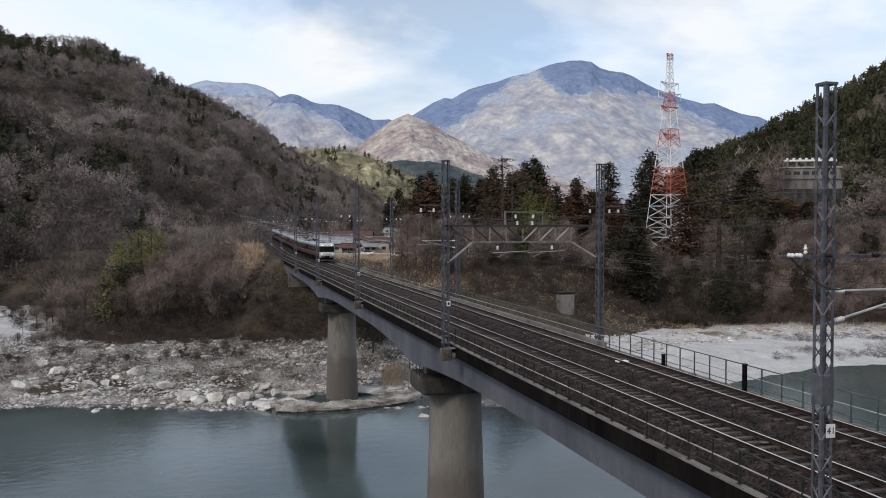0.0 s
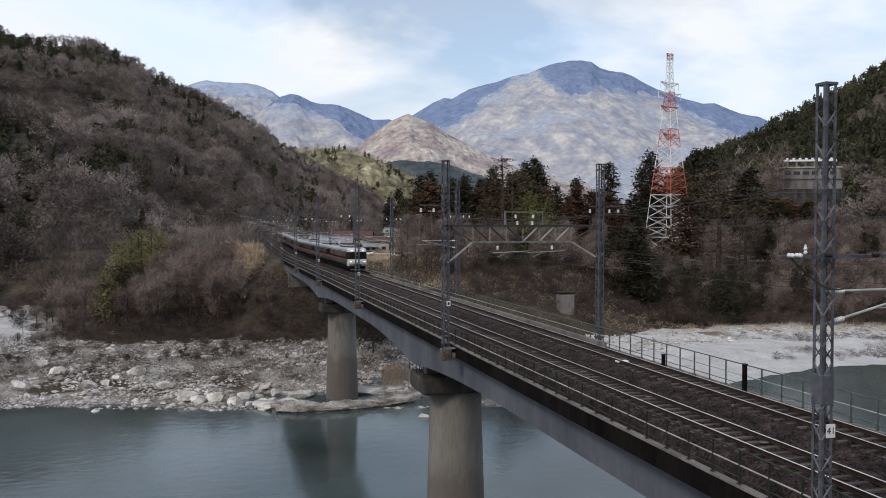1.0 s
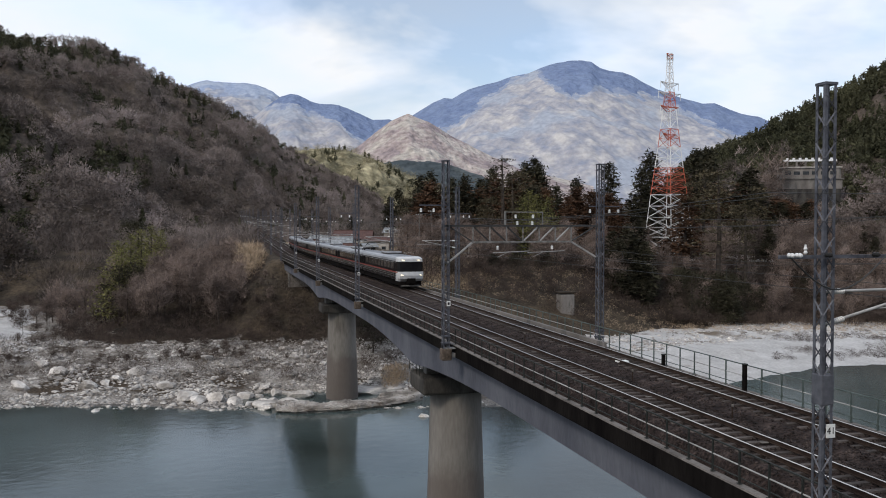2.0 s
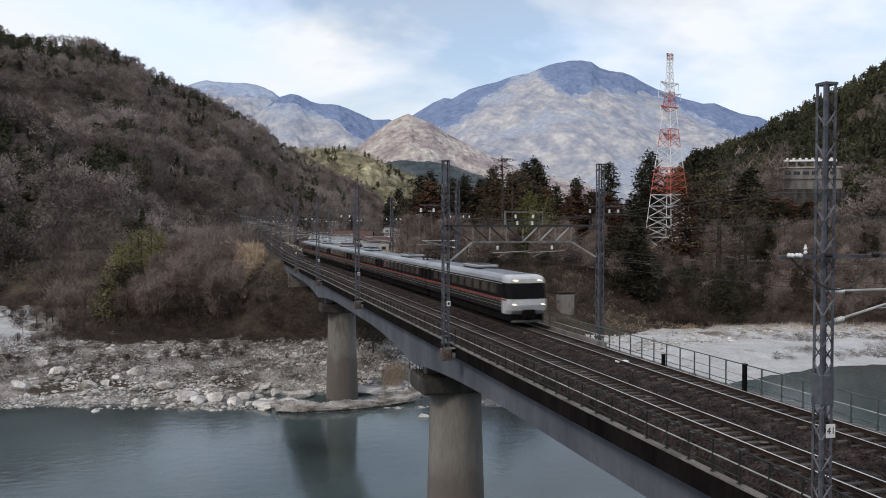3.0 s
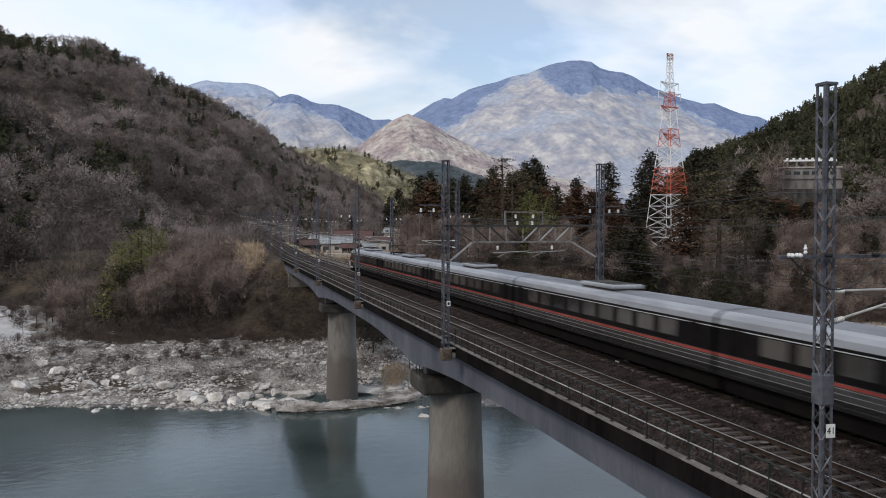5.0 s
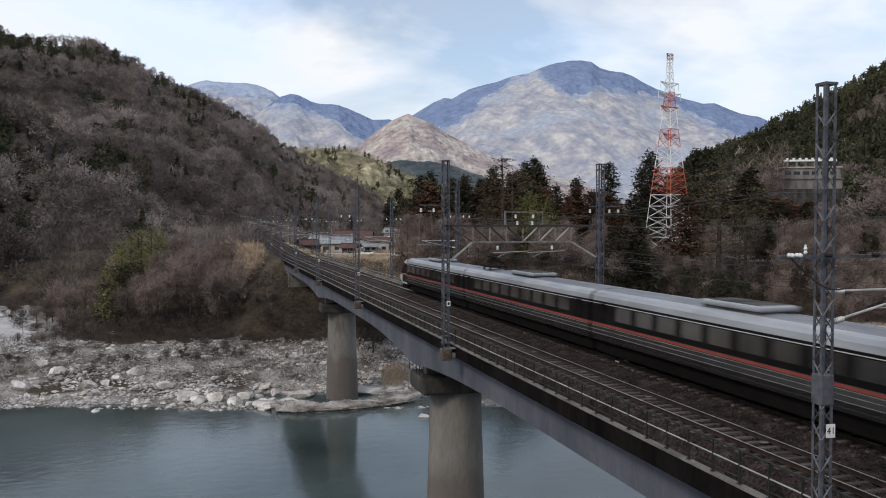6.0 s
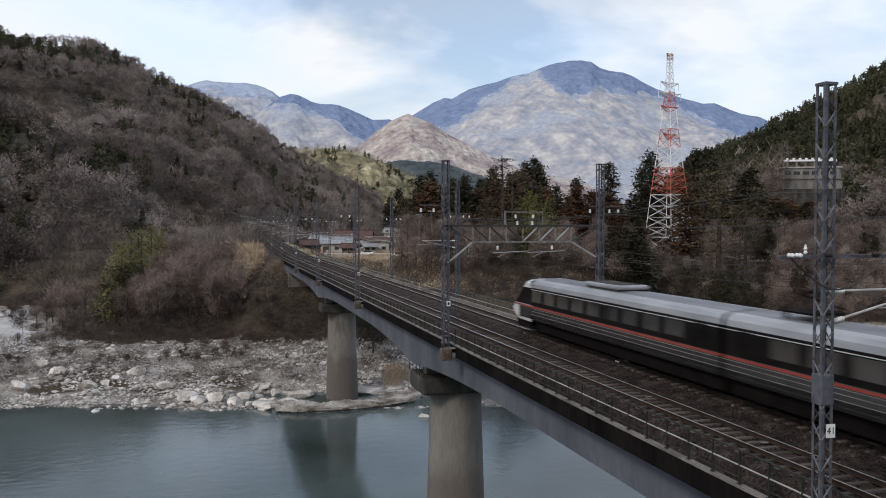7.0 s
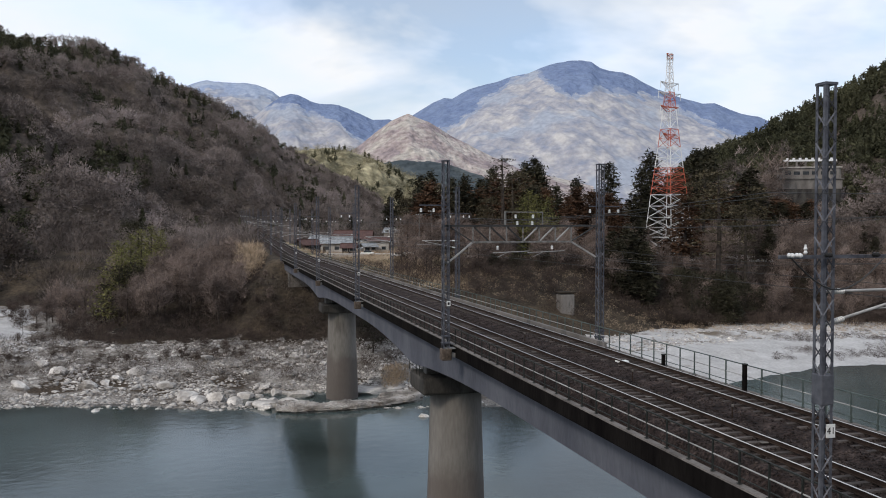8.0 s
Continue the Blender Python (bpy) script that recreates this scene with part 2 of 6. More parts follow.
def pier_material():
    """Concrete with a brown flood stain that climbs unevenly from the water."""
    m = mat("stained_pier_concrete", [(0.13, 0.121, 0.112), (0.22, 0.206, 0.188)], 0.3, 0.9, 0, 0.12, 8.0, (6.0, 0.12), stretch=(1, 1, 0.2), spots=((0.12, 0.11, 0.1), 0.6, 0.6))
    nt = m.node_tree
    N, L = nt.nodes.new, nt.links.new
    b = nt.nodes["Principled BSDF"]
    old = b.inputs["Base Color"].links[0].from_socket
    co, sp, nz = N("ShaderNodeTexCoord"), N("ShaderNodeSeparateXYZ"), N("ShaderNodeTexNoise")
    nz.inputs["Scale"].default_value, nz.inputs["Detail"].default_value = 0.5, 5
    L(co.outputs["Object"], sp.inputs[0])
    L(co.outputs["Object"], nz.inputs["Vector"])
    ad = N("ShaderNodeMath")
    ad.operation, ad.inputs[1].default_value = "MULTIPLY_ADD", 4.0
    L(nz.outputs["Fac"], ad.inputs[0])
    L(sp.outputs["Z"], ad.inputs[2])
    mr = N("ShaderNodeMapRange")
    mr.interpolation_type = "SMOOTHSTEP"
    for k, v in (("From Min", 7.6), ("From Max", 9.8), ("To Min", 0.65), ("To Max", 0.0)):
        mr.inputs[k].default_value = v
    L(ad.outputs[0], mr.inputs["Value"])
    mx = N("ShaderNodeMixRGB")
    L(mr.outputs[0], mx.inputs[0])
    L(old, mx.inputs[1])
    mx.inputs[2].default_value = (0.108, 0.088, 0.078, 1)
    L(mx.outputs[0], b.inputs["Base Color"])
    return m


def water_material():
    m = bpy.data.materials.new("river_water")
    m.use_nodes = True
    nt = m.node_tree
    N, L = nt.nodes.new, nt.links.new
    b = nt.nodes["Principled BSDF"]
    co = N("ShaderNodeTexCoord")
    nz = N("ShaderNodeTexNoise")
    nz.inputs["Scale"].default_value, nz.inputs["Detail"].default_value = 0.03, 4
    L(co.outputs["Object"], nz.inputs["Vector"])
    r = N("ShaderNodeValToRGB")
    r.color_ramp.elements[0].position, r.color_ramp.elements[1].position = 0.35, 0.68
    # dark colour falls near the bridge, painted in for its reflection
    r.color_ramp.elements[0].color, r.color_ramp.elements[1].color = (0.088, 0.115, 0.115, 1), (0.018, 0.025, 0.021, 1)
    L(nz.outputs["Fac"], r.inputs[0])
    L(r.outputs[0], b.inputs["Base Color"])
    b.inputs["Roughness"].default_value, b.inputs["IOR"].default_value = 0.12, 1.4
    wv = N("ShaderNodeTexNoise")
    wv.inputs["Scale"].default_value, wv.inputs["Detail"].default_value = 0.7, 6
    L(co.outputs["Object"], wv.inputs["Vector"])
    bu = N("ShaderNodeBump")
    bu.inputs["Strength"].default_value, bu.inputs["Distance"].default_value = 0.1, 0.2
    L(wv.outputs["Fac"], bu.inputs["Height"])
    L(bu.outputs[0], b.inputs["Normal"])
    return m


M["water"] = water_material()
M["pier"] = pier_material()


# ---------------------------------------------------------------- mesh building
class Geo:
    """Collects vertices and faces, and makes one mesh of them."""

    def __init__(self):
        self.v, self.f, self.n = [], [], 0

    def add(self, verts, faces):
        self.v.append(np.asarray(verts, float).reshape(-1, 3))
        self.f += [tuple(i + self.n for i in f) for f in faces]
        self.n += len(self.v[-1])
        return self

    def box(self, c, s, rot=None):
        x, y, z = s[0] / 2, s[1] / 2, s[2] / 2
        v = np.array([(-x, -y, -z), (x, -y, -z), (x, y, -z), (-x, y, -z), (-x, -y, z), (x, -y, z), (x, y, z), (-x, y, z)])
        if rot is not None:
            v = v @ np.array(rot.to_3x3()).T
        return self.add(v + np.array(c), [(0, 3, 2, 1), (4, 5, 6, 7), (0, 1, 5, 4), (1, 2, 6, 5), (2, 3, 7, 6), (3, 0, 4, 7)])

    def cham(self, c, s, b):
        """A box with chamfered edges."""
        bm = bmesh.new()
        bmesh.ops.create_cube(bm, size=1, matrix=Matrix.Translation(c) @ Matrix.Diagonal((*s, 1)))
        bmesh.ops.bevel(bm, geom=bm.edges[:], offset=b, segments=2, affect="EDGES", profile=0.5)
        bm.verts.index_update()
        self.add([v.co[:] for v in bm.verts], [tuple(v.index for v in f.verts) for f in bm.faces])
        bm.free()
        return self

    def tube(self, a, b, r0, r1=None, n=6):
        a, b = Vector(a), Vector(b)
        r1 = r0 if r1 is None else r1
        q = (b - a).to_track_quat("Z", "Y")
        ring = [Vector((math.cos(2 * math.pi * i / n), math.sin(2 * math.pi * i / n), 0)) for i in range(n)]
        v = [a + q @ (p * r0) for p in ring] + [b + q @ (p * r1) for p in ring]
        f = [(i, (i + 1) % n, n + (i + 1) % n, n + i) for i in range(n)] + [tuple(range(n - 1, -1, -1)), tuple(range(n, 2 * n))]
        return self.add([p[:] for p in v], f)

    def bar(self, a, b, w, t=None):
        """A square or flat bar from a to b."""
        a, b = Vector(a), Vector(b)
        q = (b - a).to_track_quat("Z", "Y").to_matrix()
        return self.box(((a + b) / 2)[:], (w, t or w, (b - a).length), q)

    def sweep(self, prof, y0, y1, cap=True, closed=True):
        """A profile of (x, z) pulled along y."""
        n = len(prof)
        v = [(x, y0, z) for x, z in prof] + [(x, y1, z) for x, z in prof]
        m = n if closed else n - 1
        f = [(i, n + i, n + (i + 1) % n, (i + 1) % n) for i in range(m)]
        if cap and closed:
            f += [tuple(range(n)), tuple(range(2 * n - 1, n - 1, -1))]
        return self.add(v, f)

    def rail_sweep(self, prof, y0, y1):
        """A profile of (x, z) that follows the line's grade."""
        ys = [y0, 178.0] + [178.0 + 8 * k for k in range(1, 25)] + [y1]
        n = len(prof)
        v = [(x, y, z + float(rise(y))) for y in ys for x, z in prof]
        f = [(k * n + i, (k + 1) * n + i, (k + 1) * n + (i + 1) % n, k * n + (i + 1) % n) for k in range(len(ys) - 1) for i in range(n)]
        m = len(ys) - 1
        f += [tuple(range(n)), tuple(range(m * n + n - 1, m * n - 1, -1))]
        return self.add(v, f)

    def lathe(self, prof, c, n=12):
        """A profile of (radius, z) turned about the upright through c."""
        v = [(c[0] + r * math.cos(2 * math.pi * i / n), c[1] + r * math.sin(2 * math.pi * i / n), c[2] + z) for r, z in prof for i in range(n)]
        f = [(k * n + i, k * n + (i + 1) % n, (k + 1) * n + (i + 1) % n, (k + 1) * n + i) for k in range(len(prof) - 1) for i in range(n)]
        f += [tuple(range(n - 1, -1, -1)), tuple(range((len(prof) - 1) * n, len(prof) * n))]
        return self.add(v, f)

    def mesh(self, name, material, smooth=False):
        me = bpy.data.meshes.new(name)
        me.from_pydata(np.concatenate(self.v).tolist(), [], self.f)
        me.materials.append(material)
        if smooth:
            me.shade_smooth()
        me.update()
        return me


def tri_mesh(name, verts, tris, material):
    """A mesh of many triangles from arrays."""
    me = bpy.data.meshes.new(name)
    verts, tris = np.asarray(verts, np.float32), np.asarray(tris, np.int32)
    me.vertices.add(len(verts))
    me.vertices.foreach_set("co", verts.ravel())
    me.loops.add(tris.size)
    me.loops.foreach_set("vertex_index", tris.ravel())
    me.polygons.add(len(tris))
    me.polygons.foreach_set("loop_start", np.arange(0, tris.size, 3, dtype=np.int32))
    me.update(calc_edges=True)
    me.materials.append(material)
    return me


def part(name, geo, material, parent=None, label="", smooth=False):
    me = geo if isinstance(geo, bpy.types.Mesh) else geo.mesh(name, material, smooth)
    ob = new(name, me)
    ob.parent = parent
    if label:
        tagged(ob, label)
    return ob


def thing(name, label, category, loc=(0, 0, 0), group="", kind=""):
    e = new(name)
    e.empty_display_size = 0.5
    e.location = loc
    return tagged(e, label, category, group, kind)


# ---------------------------------------------------------------- the lie of the land
CT, ST = math.cos(TURN), math.sin(TURN)


def plan(a, d):
    """World x, y of a place a metres right of the view's axis and d metres along it."""
    return a * CT + d * ST, -a * ST + d * CT


def unplan(x, y):
    return x * CT - y * ST, x * ST + y * CT


def rise(y):
    """The line climbs beyond the bridge."""
    y = np.asarray(y, float)
    e = np.maximum(0, y - 178)
    return 0.022 * np.where(e < 24, e * e / 48, e - 12) - 0.010 * np.maximum(0, y - 330)


def sm(t):
    t = np.clip(t, 0, 1)
    return t * t * (3 - 2 * t)


def waves(x, y, scale, seed, octaves=4):
    """Smooth noise of about -1 to 1 on arrays."""
    rng = np.random.RandomState(seed)
    out, amp, tot = 0, 1.0, 0
    for o in range(octaves):
        for k in range(3):
            an, ph = rng.uniform(0, 6.283), rng.uniform(0, 6.283)
            fr = 6.283 / scale * 2 ** o * rng.uniform(0.7, 1.3)
            out = out + amp * np.sin((x * math.cos(an) + y * math.sin(an)) * fr + ph + 1.3 * np.sin((x * math.sin(an) - y * math.cos(an)) * fr * 0.6 + ph * 2))
            tot += amp * 0.75
        amp *= 0.5
    return out / tot


def shore(a):
    return 115.5 + 35 * sm((a - 12) / 70) + 2.0 * waves(a, a * 0.3, 40, 3, 3)


def ground_z(x, y):
    x, y = np.asarray(x, float), np.asarray(y, float)
    a, d = unplan(x, y)
    e = d - shore(a)
    right = sm((a - 0) / 50)
    beach = (1 - right) * 3.2 * sm(e / 45) + right * 1.6 * sm(e / 30)
    foot = 42 + 14 * right + 75 * sm((-a - 62) / 35)
    top = 16.5 - 4.0 * (1 - right) * (1 - sm((d - 190) / 60))
    bank = (top - 2.5) * sm((e - foot) / (45 - 8 * right))
    z = np.where(e > 0, beach + bank + 0.5 * sm(e / 20) * waves(x, y, 14, 5), -0.10 * np.minimum(-e, 25))
    z = z - 2.6 * np.exp(-((a + 16) / 12.0) ** 4 - ((d - 121.5) / 4.2) ** 4)
    near = sm((-d - 25) / 30)
    z = np.where(d < 0, z * (1 - near) + 18 * near, z)
    ramp = sm((14 - np.abs(x - 18.45)) / 9 + 0.4) * sm((y - 164) / 16)
    z = np.where(d > 100, z * (1 - ramp) + np.maximum(z, RAIL - 4.9 + rise(y)) * ramp, z)
    track = sm((8 - np.abs(x - 18.45)) / 4 + 0.5) * sm((y - 181) / 6)
    z = z + 1.2 * sm((e - 130) / 200) * waves(x, y, 90, 8) * 1.5
    return z * (1 - track) + (RAIL - 0.85 + rise(y)) * track


def build_ground():
    g = [np.concatenate([np.linspace(-400, 90, 30)[:-1], np.linspace(90, 260, 110), np.geomspace(265, 4900, 50)]), np.concatenate([-np.geomspace(4600, 130, 28), np.linspace(-126, 120, 150), np.geomspace(124, 4600, 30)])]
    D, A = np.meshgrid(g[0], g[1], indexing="ij")
    X, Y = plan(A, D)
    Z = ground_z(X, Y)
    nv, nu = D.shape
    idx = np.arange(nv * nu).reshape(nv, nu)
    q = np.stack([idx[:-1, :-1], idx[:-1, 1:], idx[1:, 1:], idx[1:, :-1]], -1).reshape(-1, 4)
    tris = np.concatenate([q[:, [0, 1, 2]], q[:, [0, 2, 3]]])
    me = tri_mesh("ground", np.stack([X, Y, Z], -1).reshape(-1, 3), tris, M["ground"])
    for m in ("gravel", "sand", "wet", "field"):
        me.materials.append(M[m])
    cx, cy = np.stack([X, Y], -1).reshape(-1, 2)[tris].mean(1).T
    a, d = unplan(cx, cy)
    e = d - shore(a)
    wob = 6 * waves(cx, cy, 25, 11)
    which = np.where((e < 44 + 11 * sm(a / 50) + wob + 70 * sm((-a - 62) / 35)) & (d > 40), np.where(a + wob > 22, 2, 1), 0)
    which = np.where((e < 1.6 + 0.25 * wob) & (d > 40) & (a < 40), 3, which)
    px = a / d * F + 784
    which = np.where((px < 50 + 6 * wob) & (d > 150) & (d < 225) & (wob > -3), 2, which)
    which = np.where((px > 500) & (px < 830) & (d > 190) & (d < 330) & (wob < 2.5), 4, which)
    which = np.where((px > 820) & (px < 1420) & (d > 240) & (d < 300) & (wob > 0.3), 2, which)
    me.polygons.foreach_set("material_index", which.astype(np.int32))
    me.shade_smooth()
    tagged(new("ground", me), "brown winter riverbank soil with gravel shore", "ground", kind="structure")
    w = Geo()
    pts = [plan(a, d) for a, d in ((-3000, -45), (3000, -45), (3000, 330), (-3000, 330))]
    w.add([(x, y, 0) for x, y in pts], [(0, 1, 2, 3)])
    tagged(new("water", w.mesh("water", M["water"])), "calm grey-green river water", "river", kind="structure")


build_ground()


def hill(name, label, material, ridge, df, dr, back, base=14.0, rough=0.06, seed=1, nu=120, nv=40, wav=120, kind="structure", gully=0.0, cover=None):
    """A hill seen as a fan: ridge is a function of the bearing (tangent) giving the rise per metre of distance."""
    u0, u1 = ridge[0][0], ridge[-1][0]
    us = np.linspace(u0, u1, nu)
    ks = np.interp(us, [r[0] for r in ridge], [r[1] for r in ridge])
    dfs = np.interp(us, [r[0] for r in ridge], [df[0] + (df[1] - df[0]) * i / (len(ridge) - 1) for i in range(len(ridge))])
    drs = np.interp(us, [r[0] for r in ridge], [dr[0] + (dr[1] - dr[0]) * i / (len(ridge) - 1) for i in range(len(ridge))])
    vs = np.concatenate([np.linspace(0, 1, nv), np.linspace(1, 2, 10)[1:]])
    U, V = np.meshgrid(us, vs, indexing="ij")
    DF, DR, KS = dfs[:, None], drs[:, None], ks[:, None]
    D = np.where(V <= 1, DF + (DR - DF) * V, DR + (V - 1) * back)
    top = KS * DR + CAMZ
    H = np.where(V <= 1, base + (top - base) * (V ** 0.85), base + (top - base) * (1 - sm(V - 1)))
    A = U * D
    X, Y = plan(A, D)
    fall = np.sin(np.pi * np.clip(V, 0, 1))
    H = H + (top - base) * rough * fall * 2.2 * waves(X, Y, wav, seed, 5) + (top - base) * rough * 0.25 * waves(X, Y, wav * 0.35, seed + 7, 3) * np.minimum(1, V * 4)
    if gully:
        n = sum((1 - 2.2 * np.abs(waves(X + 0.25 * Y, Y * 0.45, wav / 2.1 ** o, seed + 50 + o, 2))) * 0.5 ** o for o in range(4))
        H = H + (top - base) * gully * (fall * 0.9 + 0.1 * np.clip(V, 0, 1)) * n
    idx = np.arange(U.size).reshape(U.shape)
    q = np.stack([idx[:-1, :-1], idx[1:, :-1], idx[1:, 1:], idx[:-1, 1:]], -1).reshape(-1, 4)
    tris = np.concatenate([q[:, [0, 1, 2]], q[:, [0, 2, 3]]])
    verts = np.stack([X, Y, H], -1).reshape(-1, 3)
    me = tri_mesh(name, verts, tris, material)
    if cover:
        # cloud-shadow colour painted above the height its line gives for each bearing
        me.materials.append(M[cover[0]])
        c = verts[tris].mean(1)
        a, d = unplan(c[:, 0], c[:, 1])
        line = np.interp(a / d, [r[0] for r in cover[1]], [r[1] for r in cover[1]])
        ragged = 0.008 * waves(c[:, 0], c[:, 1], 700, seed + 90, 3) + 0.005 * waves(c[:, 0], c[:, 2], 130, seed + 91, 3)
        me.materials.append(M["mount_shadow_edge"])
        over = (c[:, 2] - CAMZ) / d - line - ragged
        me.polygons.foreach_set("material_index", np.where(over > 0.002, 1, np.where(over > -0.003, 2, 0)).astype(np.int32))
    me.shade_smooth()
    tagged(new(name, me), label, "hill", kind=kind)
    return dict(X=X, Y=Y, H=H, nu=nu, nv=nv)


def K(px, py):
    """Bearing and rise of a ridge point."""
    return ((px - 784) / F, (400 - py) / F)


HL = hill("hill_west", "steep hillside of bare winter woods", M["litter"], [K(-500, 40), K(-200, 50), K(0, 62), K(90, 86), K(170, 86), K(240, 118), K(300, 150), K(420, 208), K(490, 256), K(560, 300), K(650, 345), K(700, 380)], (205, 420), (620, 1150), 500, base=1.5, seed=4, nu=150)
HR = hill("hill_east", "dark hillside of conifer woods", M["litter"], [K(1180, 330), K(1225, 290), K(1270, 276), K(1330, 252), K(1400, 212), K(1500, 166), K(1568, 125), K(1750, 60), K(2100, 40)], (330, 300), (640, 520), 400, seed=9, base=14)
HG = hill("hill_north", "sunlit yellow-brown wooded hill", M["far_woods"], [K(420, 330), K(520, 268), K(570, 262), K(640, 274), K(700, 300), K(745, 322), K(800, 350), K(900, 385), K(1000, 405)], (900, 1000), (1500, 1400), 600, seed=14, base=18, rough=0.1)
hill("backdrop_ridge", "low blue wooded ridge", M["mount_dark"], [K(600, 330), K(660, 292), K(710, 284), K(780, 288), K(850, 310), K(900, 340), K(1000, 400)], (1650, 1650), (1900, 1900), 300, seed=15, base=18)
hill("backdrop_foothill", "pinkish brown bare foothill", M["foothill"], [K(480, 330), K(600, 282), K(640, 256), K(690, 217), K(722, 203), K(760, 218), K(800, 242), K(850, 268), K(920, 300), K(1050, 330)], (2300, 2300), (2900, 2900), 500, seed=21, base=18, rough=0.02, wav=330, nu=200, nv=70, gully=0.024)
hill("backdrop_mountain", "large hazy mountain of bare woods with blue cloud shadow painted on its crest", M["mount"], [K(560, 330), K(640, 262), K(700, 224), K(740, 200), K(765, 184), K(786, 175), K(800, 176), K(830, 160), K(860, 150), K(885, 145), K(905, 138), K(935, 131), K(955, 122), K(985, 112), K(1005, 109), K(1030, 110), K(1045, 112), K(1060, 123), K(1075, 127), K(1100, 131), K(1120, 138), K(1160, 160), K(1190, 170), K(1215, 178), K(1240, 185), K(1262, 184), K(1290, 196), K(1310, 203), K(1340, 208), K(1365, 219), K(1450, 270), K(1600, 300)], (2900, 2900), (4300, 4300), 300, seed=33, base=18, rough=0.018, wav=620, nu=420, nv=120, gully=0.02, cover=("mount_blue", [K(560, 330), K(720, 235), K(790, 226), K(840, 190), K(900, 152), K(945, 134), K(985, 154), K(1010, 166), K(1060, 150), K(1100, 160), K(1160, 186), K(1220, 206), K(1270, 232), K(1320, 250), K(1365, 250), K(1500, 300)]))
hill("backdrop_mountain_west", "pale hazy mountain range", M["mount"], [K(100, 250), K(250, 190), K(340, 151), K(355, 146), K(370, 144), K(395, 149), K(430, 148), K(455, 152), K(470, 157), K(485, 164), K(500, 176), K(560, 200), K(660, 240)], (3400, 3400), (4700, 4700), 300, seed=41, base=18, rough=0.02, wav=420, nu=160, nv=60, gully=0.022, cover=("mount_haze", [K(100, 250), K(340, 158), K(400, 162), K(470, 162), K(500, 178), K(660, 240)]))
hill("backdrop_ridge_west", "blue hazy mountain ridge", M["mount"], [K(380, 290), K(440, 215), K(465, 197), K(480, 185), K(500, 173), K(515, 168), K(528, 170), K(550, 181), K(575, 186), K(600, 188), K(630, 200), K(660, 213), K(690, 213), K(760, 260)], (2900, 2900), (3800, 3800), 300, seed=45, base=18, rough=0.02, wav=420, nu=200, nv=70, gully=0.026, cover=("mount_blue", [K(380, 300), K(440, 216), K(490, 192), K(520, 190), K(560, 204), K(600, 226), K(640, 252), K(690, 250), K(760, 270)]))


def build_back_hill():
    """Unseen hillside of the near bank, added behind and beside the viewpoint to darken reflections."""
    an = np.linspace(radians(105), radians(255), 60)
    r = np.array([75, 100, 140, 190, 260, 340, 450, 600.0])
    R, AN = np.meshgrid(r, an, indexing="ij")
    A, D = R * np.sin(AN) * 1.3, R * np.cos(AN)
    X, Y = plan(A, D)
    Z = 8 + 115 * sm((R - 75) / 280) + 12 * waves(X, Y, 120, 77) * sm((R - 75) / 80)
    cut = sm((np.abs(X - 18.45) - 6) / 14)
    Z = np.where(Y < -50, Z * cut + (RAIL - 1.2) * (1 - cut), Z)
    idx = np.arange(R.size).reshape(R.shape)
    q = np.stack([idx[:-1, :-1], idx[1:, :-1], idx[1:, 1:], idx[:-1, 1:]], -1).reshape(-1, 4)
    me = tri_mesh("unseen_hill_south", np.stack([X, Y, Z], -1).reshape(-1, 3), np.concatenate([q[:, [0, 1, 2]], q[:, [0, 2, 3]]]), M["ground"])
    me.shade_smooth()
    tagged(new("unseen_hill_south", me), "unseen dark hillside added behind the viewpoint", "hill", kind="structure")


build_back_hill()


# ---------------------------------------------------------------- vegetation
def proto_bare(rng, n, height, width, w0, droop=0.0, lens=(0.12, 0.3)):
    """Long thin triangles that fan up and out like the twigs of a leafless crown: vertices and triangles."""
    z0 = rng.uniform(0.12, 0.85, n) * height
    rad = width * np.sqrt(rng.uniform(0, 1, n)) * np.sin(np.pi * np.clip(z0 / height * 0.8 + 0.15, 0, 1))
    an = rng.uniform(0, 6.283, n)
    base = np.stack([rad * 0.75 * np.cos(an), rad * 0.75 * np.sin(an), z0], -1)
    ln = height * rng.uniform(lens[0], lens[1], n)
    an2 = an + rng.normal(0, 0.7, n)
    out = rng.uniform(0.15, 0.9, n)
    tip = base + np.stack([np.cos(an2) * out, np.sin(an2) * out, rng.uniform(0.3, 1.0, n) - droop], -1) * ln[:, None]
    side = rng.normal(0, 1, (n, 3))
    side /= np.linalg.norm(side, axis=1)[:, None]
    w = w0 * rng.uniform(0.5, 1.3, n)[:, None]
    v = np.stack([base - side * w, base + side * w, tip], 1).reshape(-1, 3)
    return v, np.arange(3 * n).reshape(-1, 3)


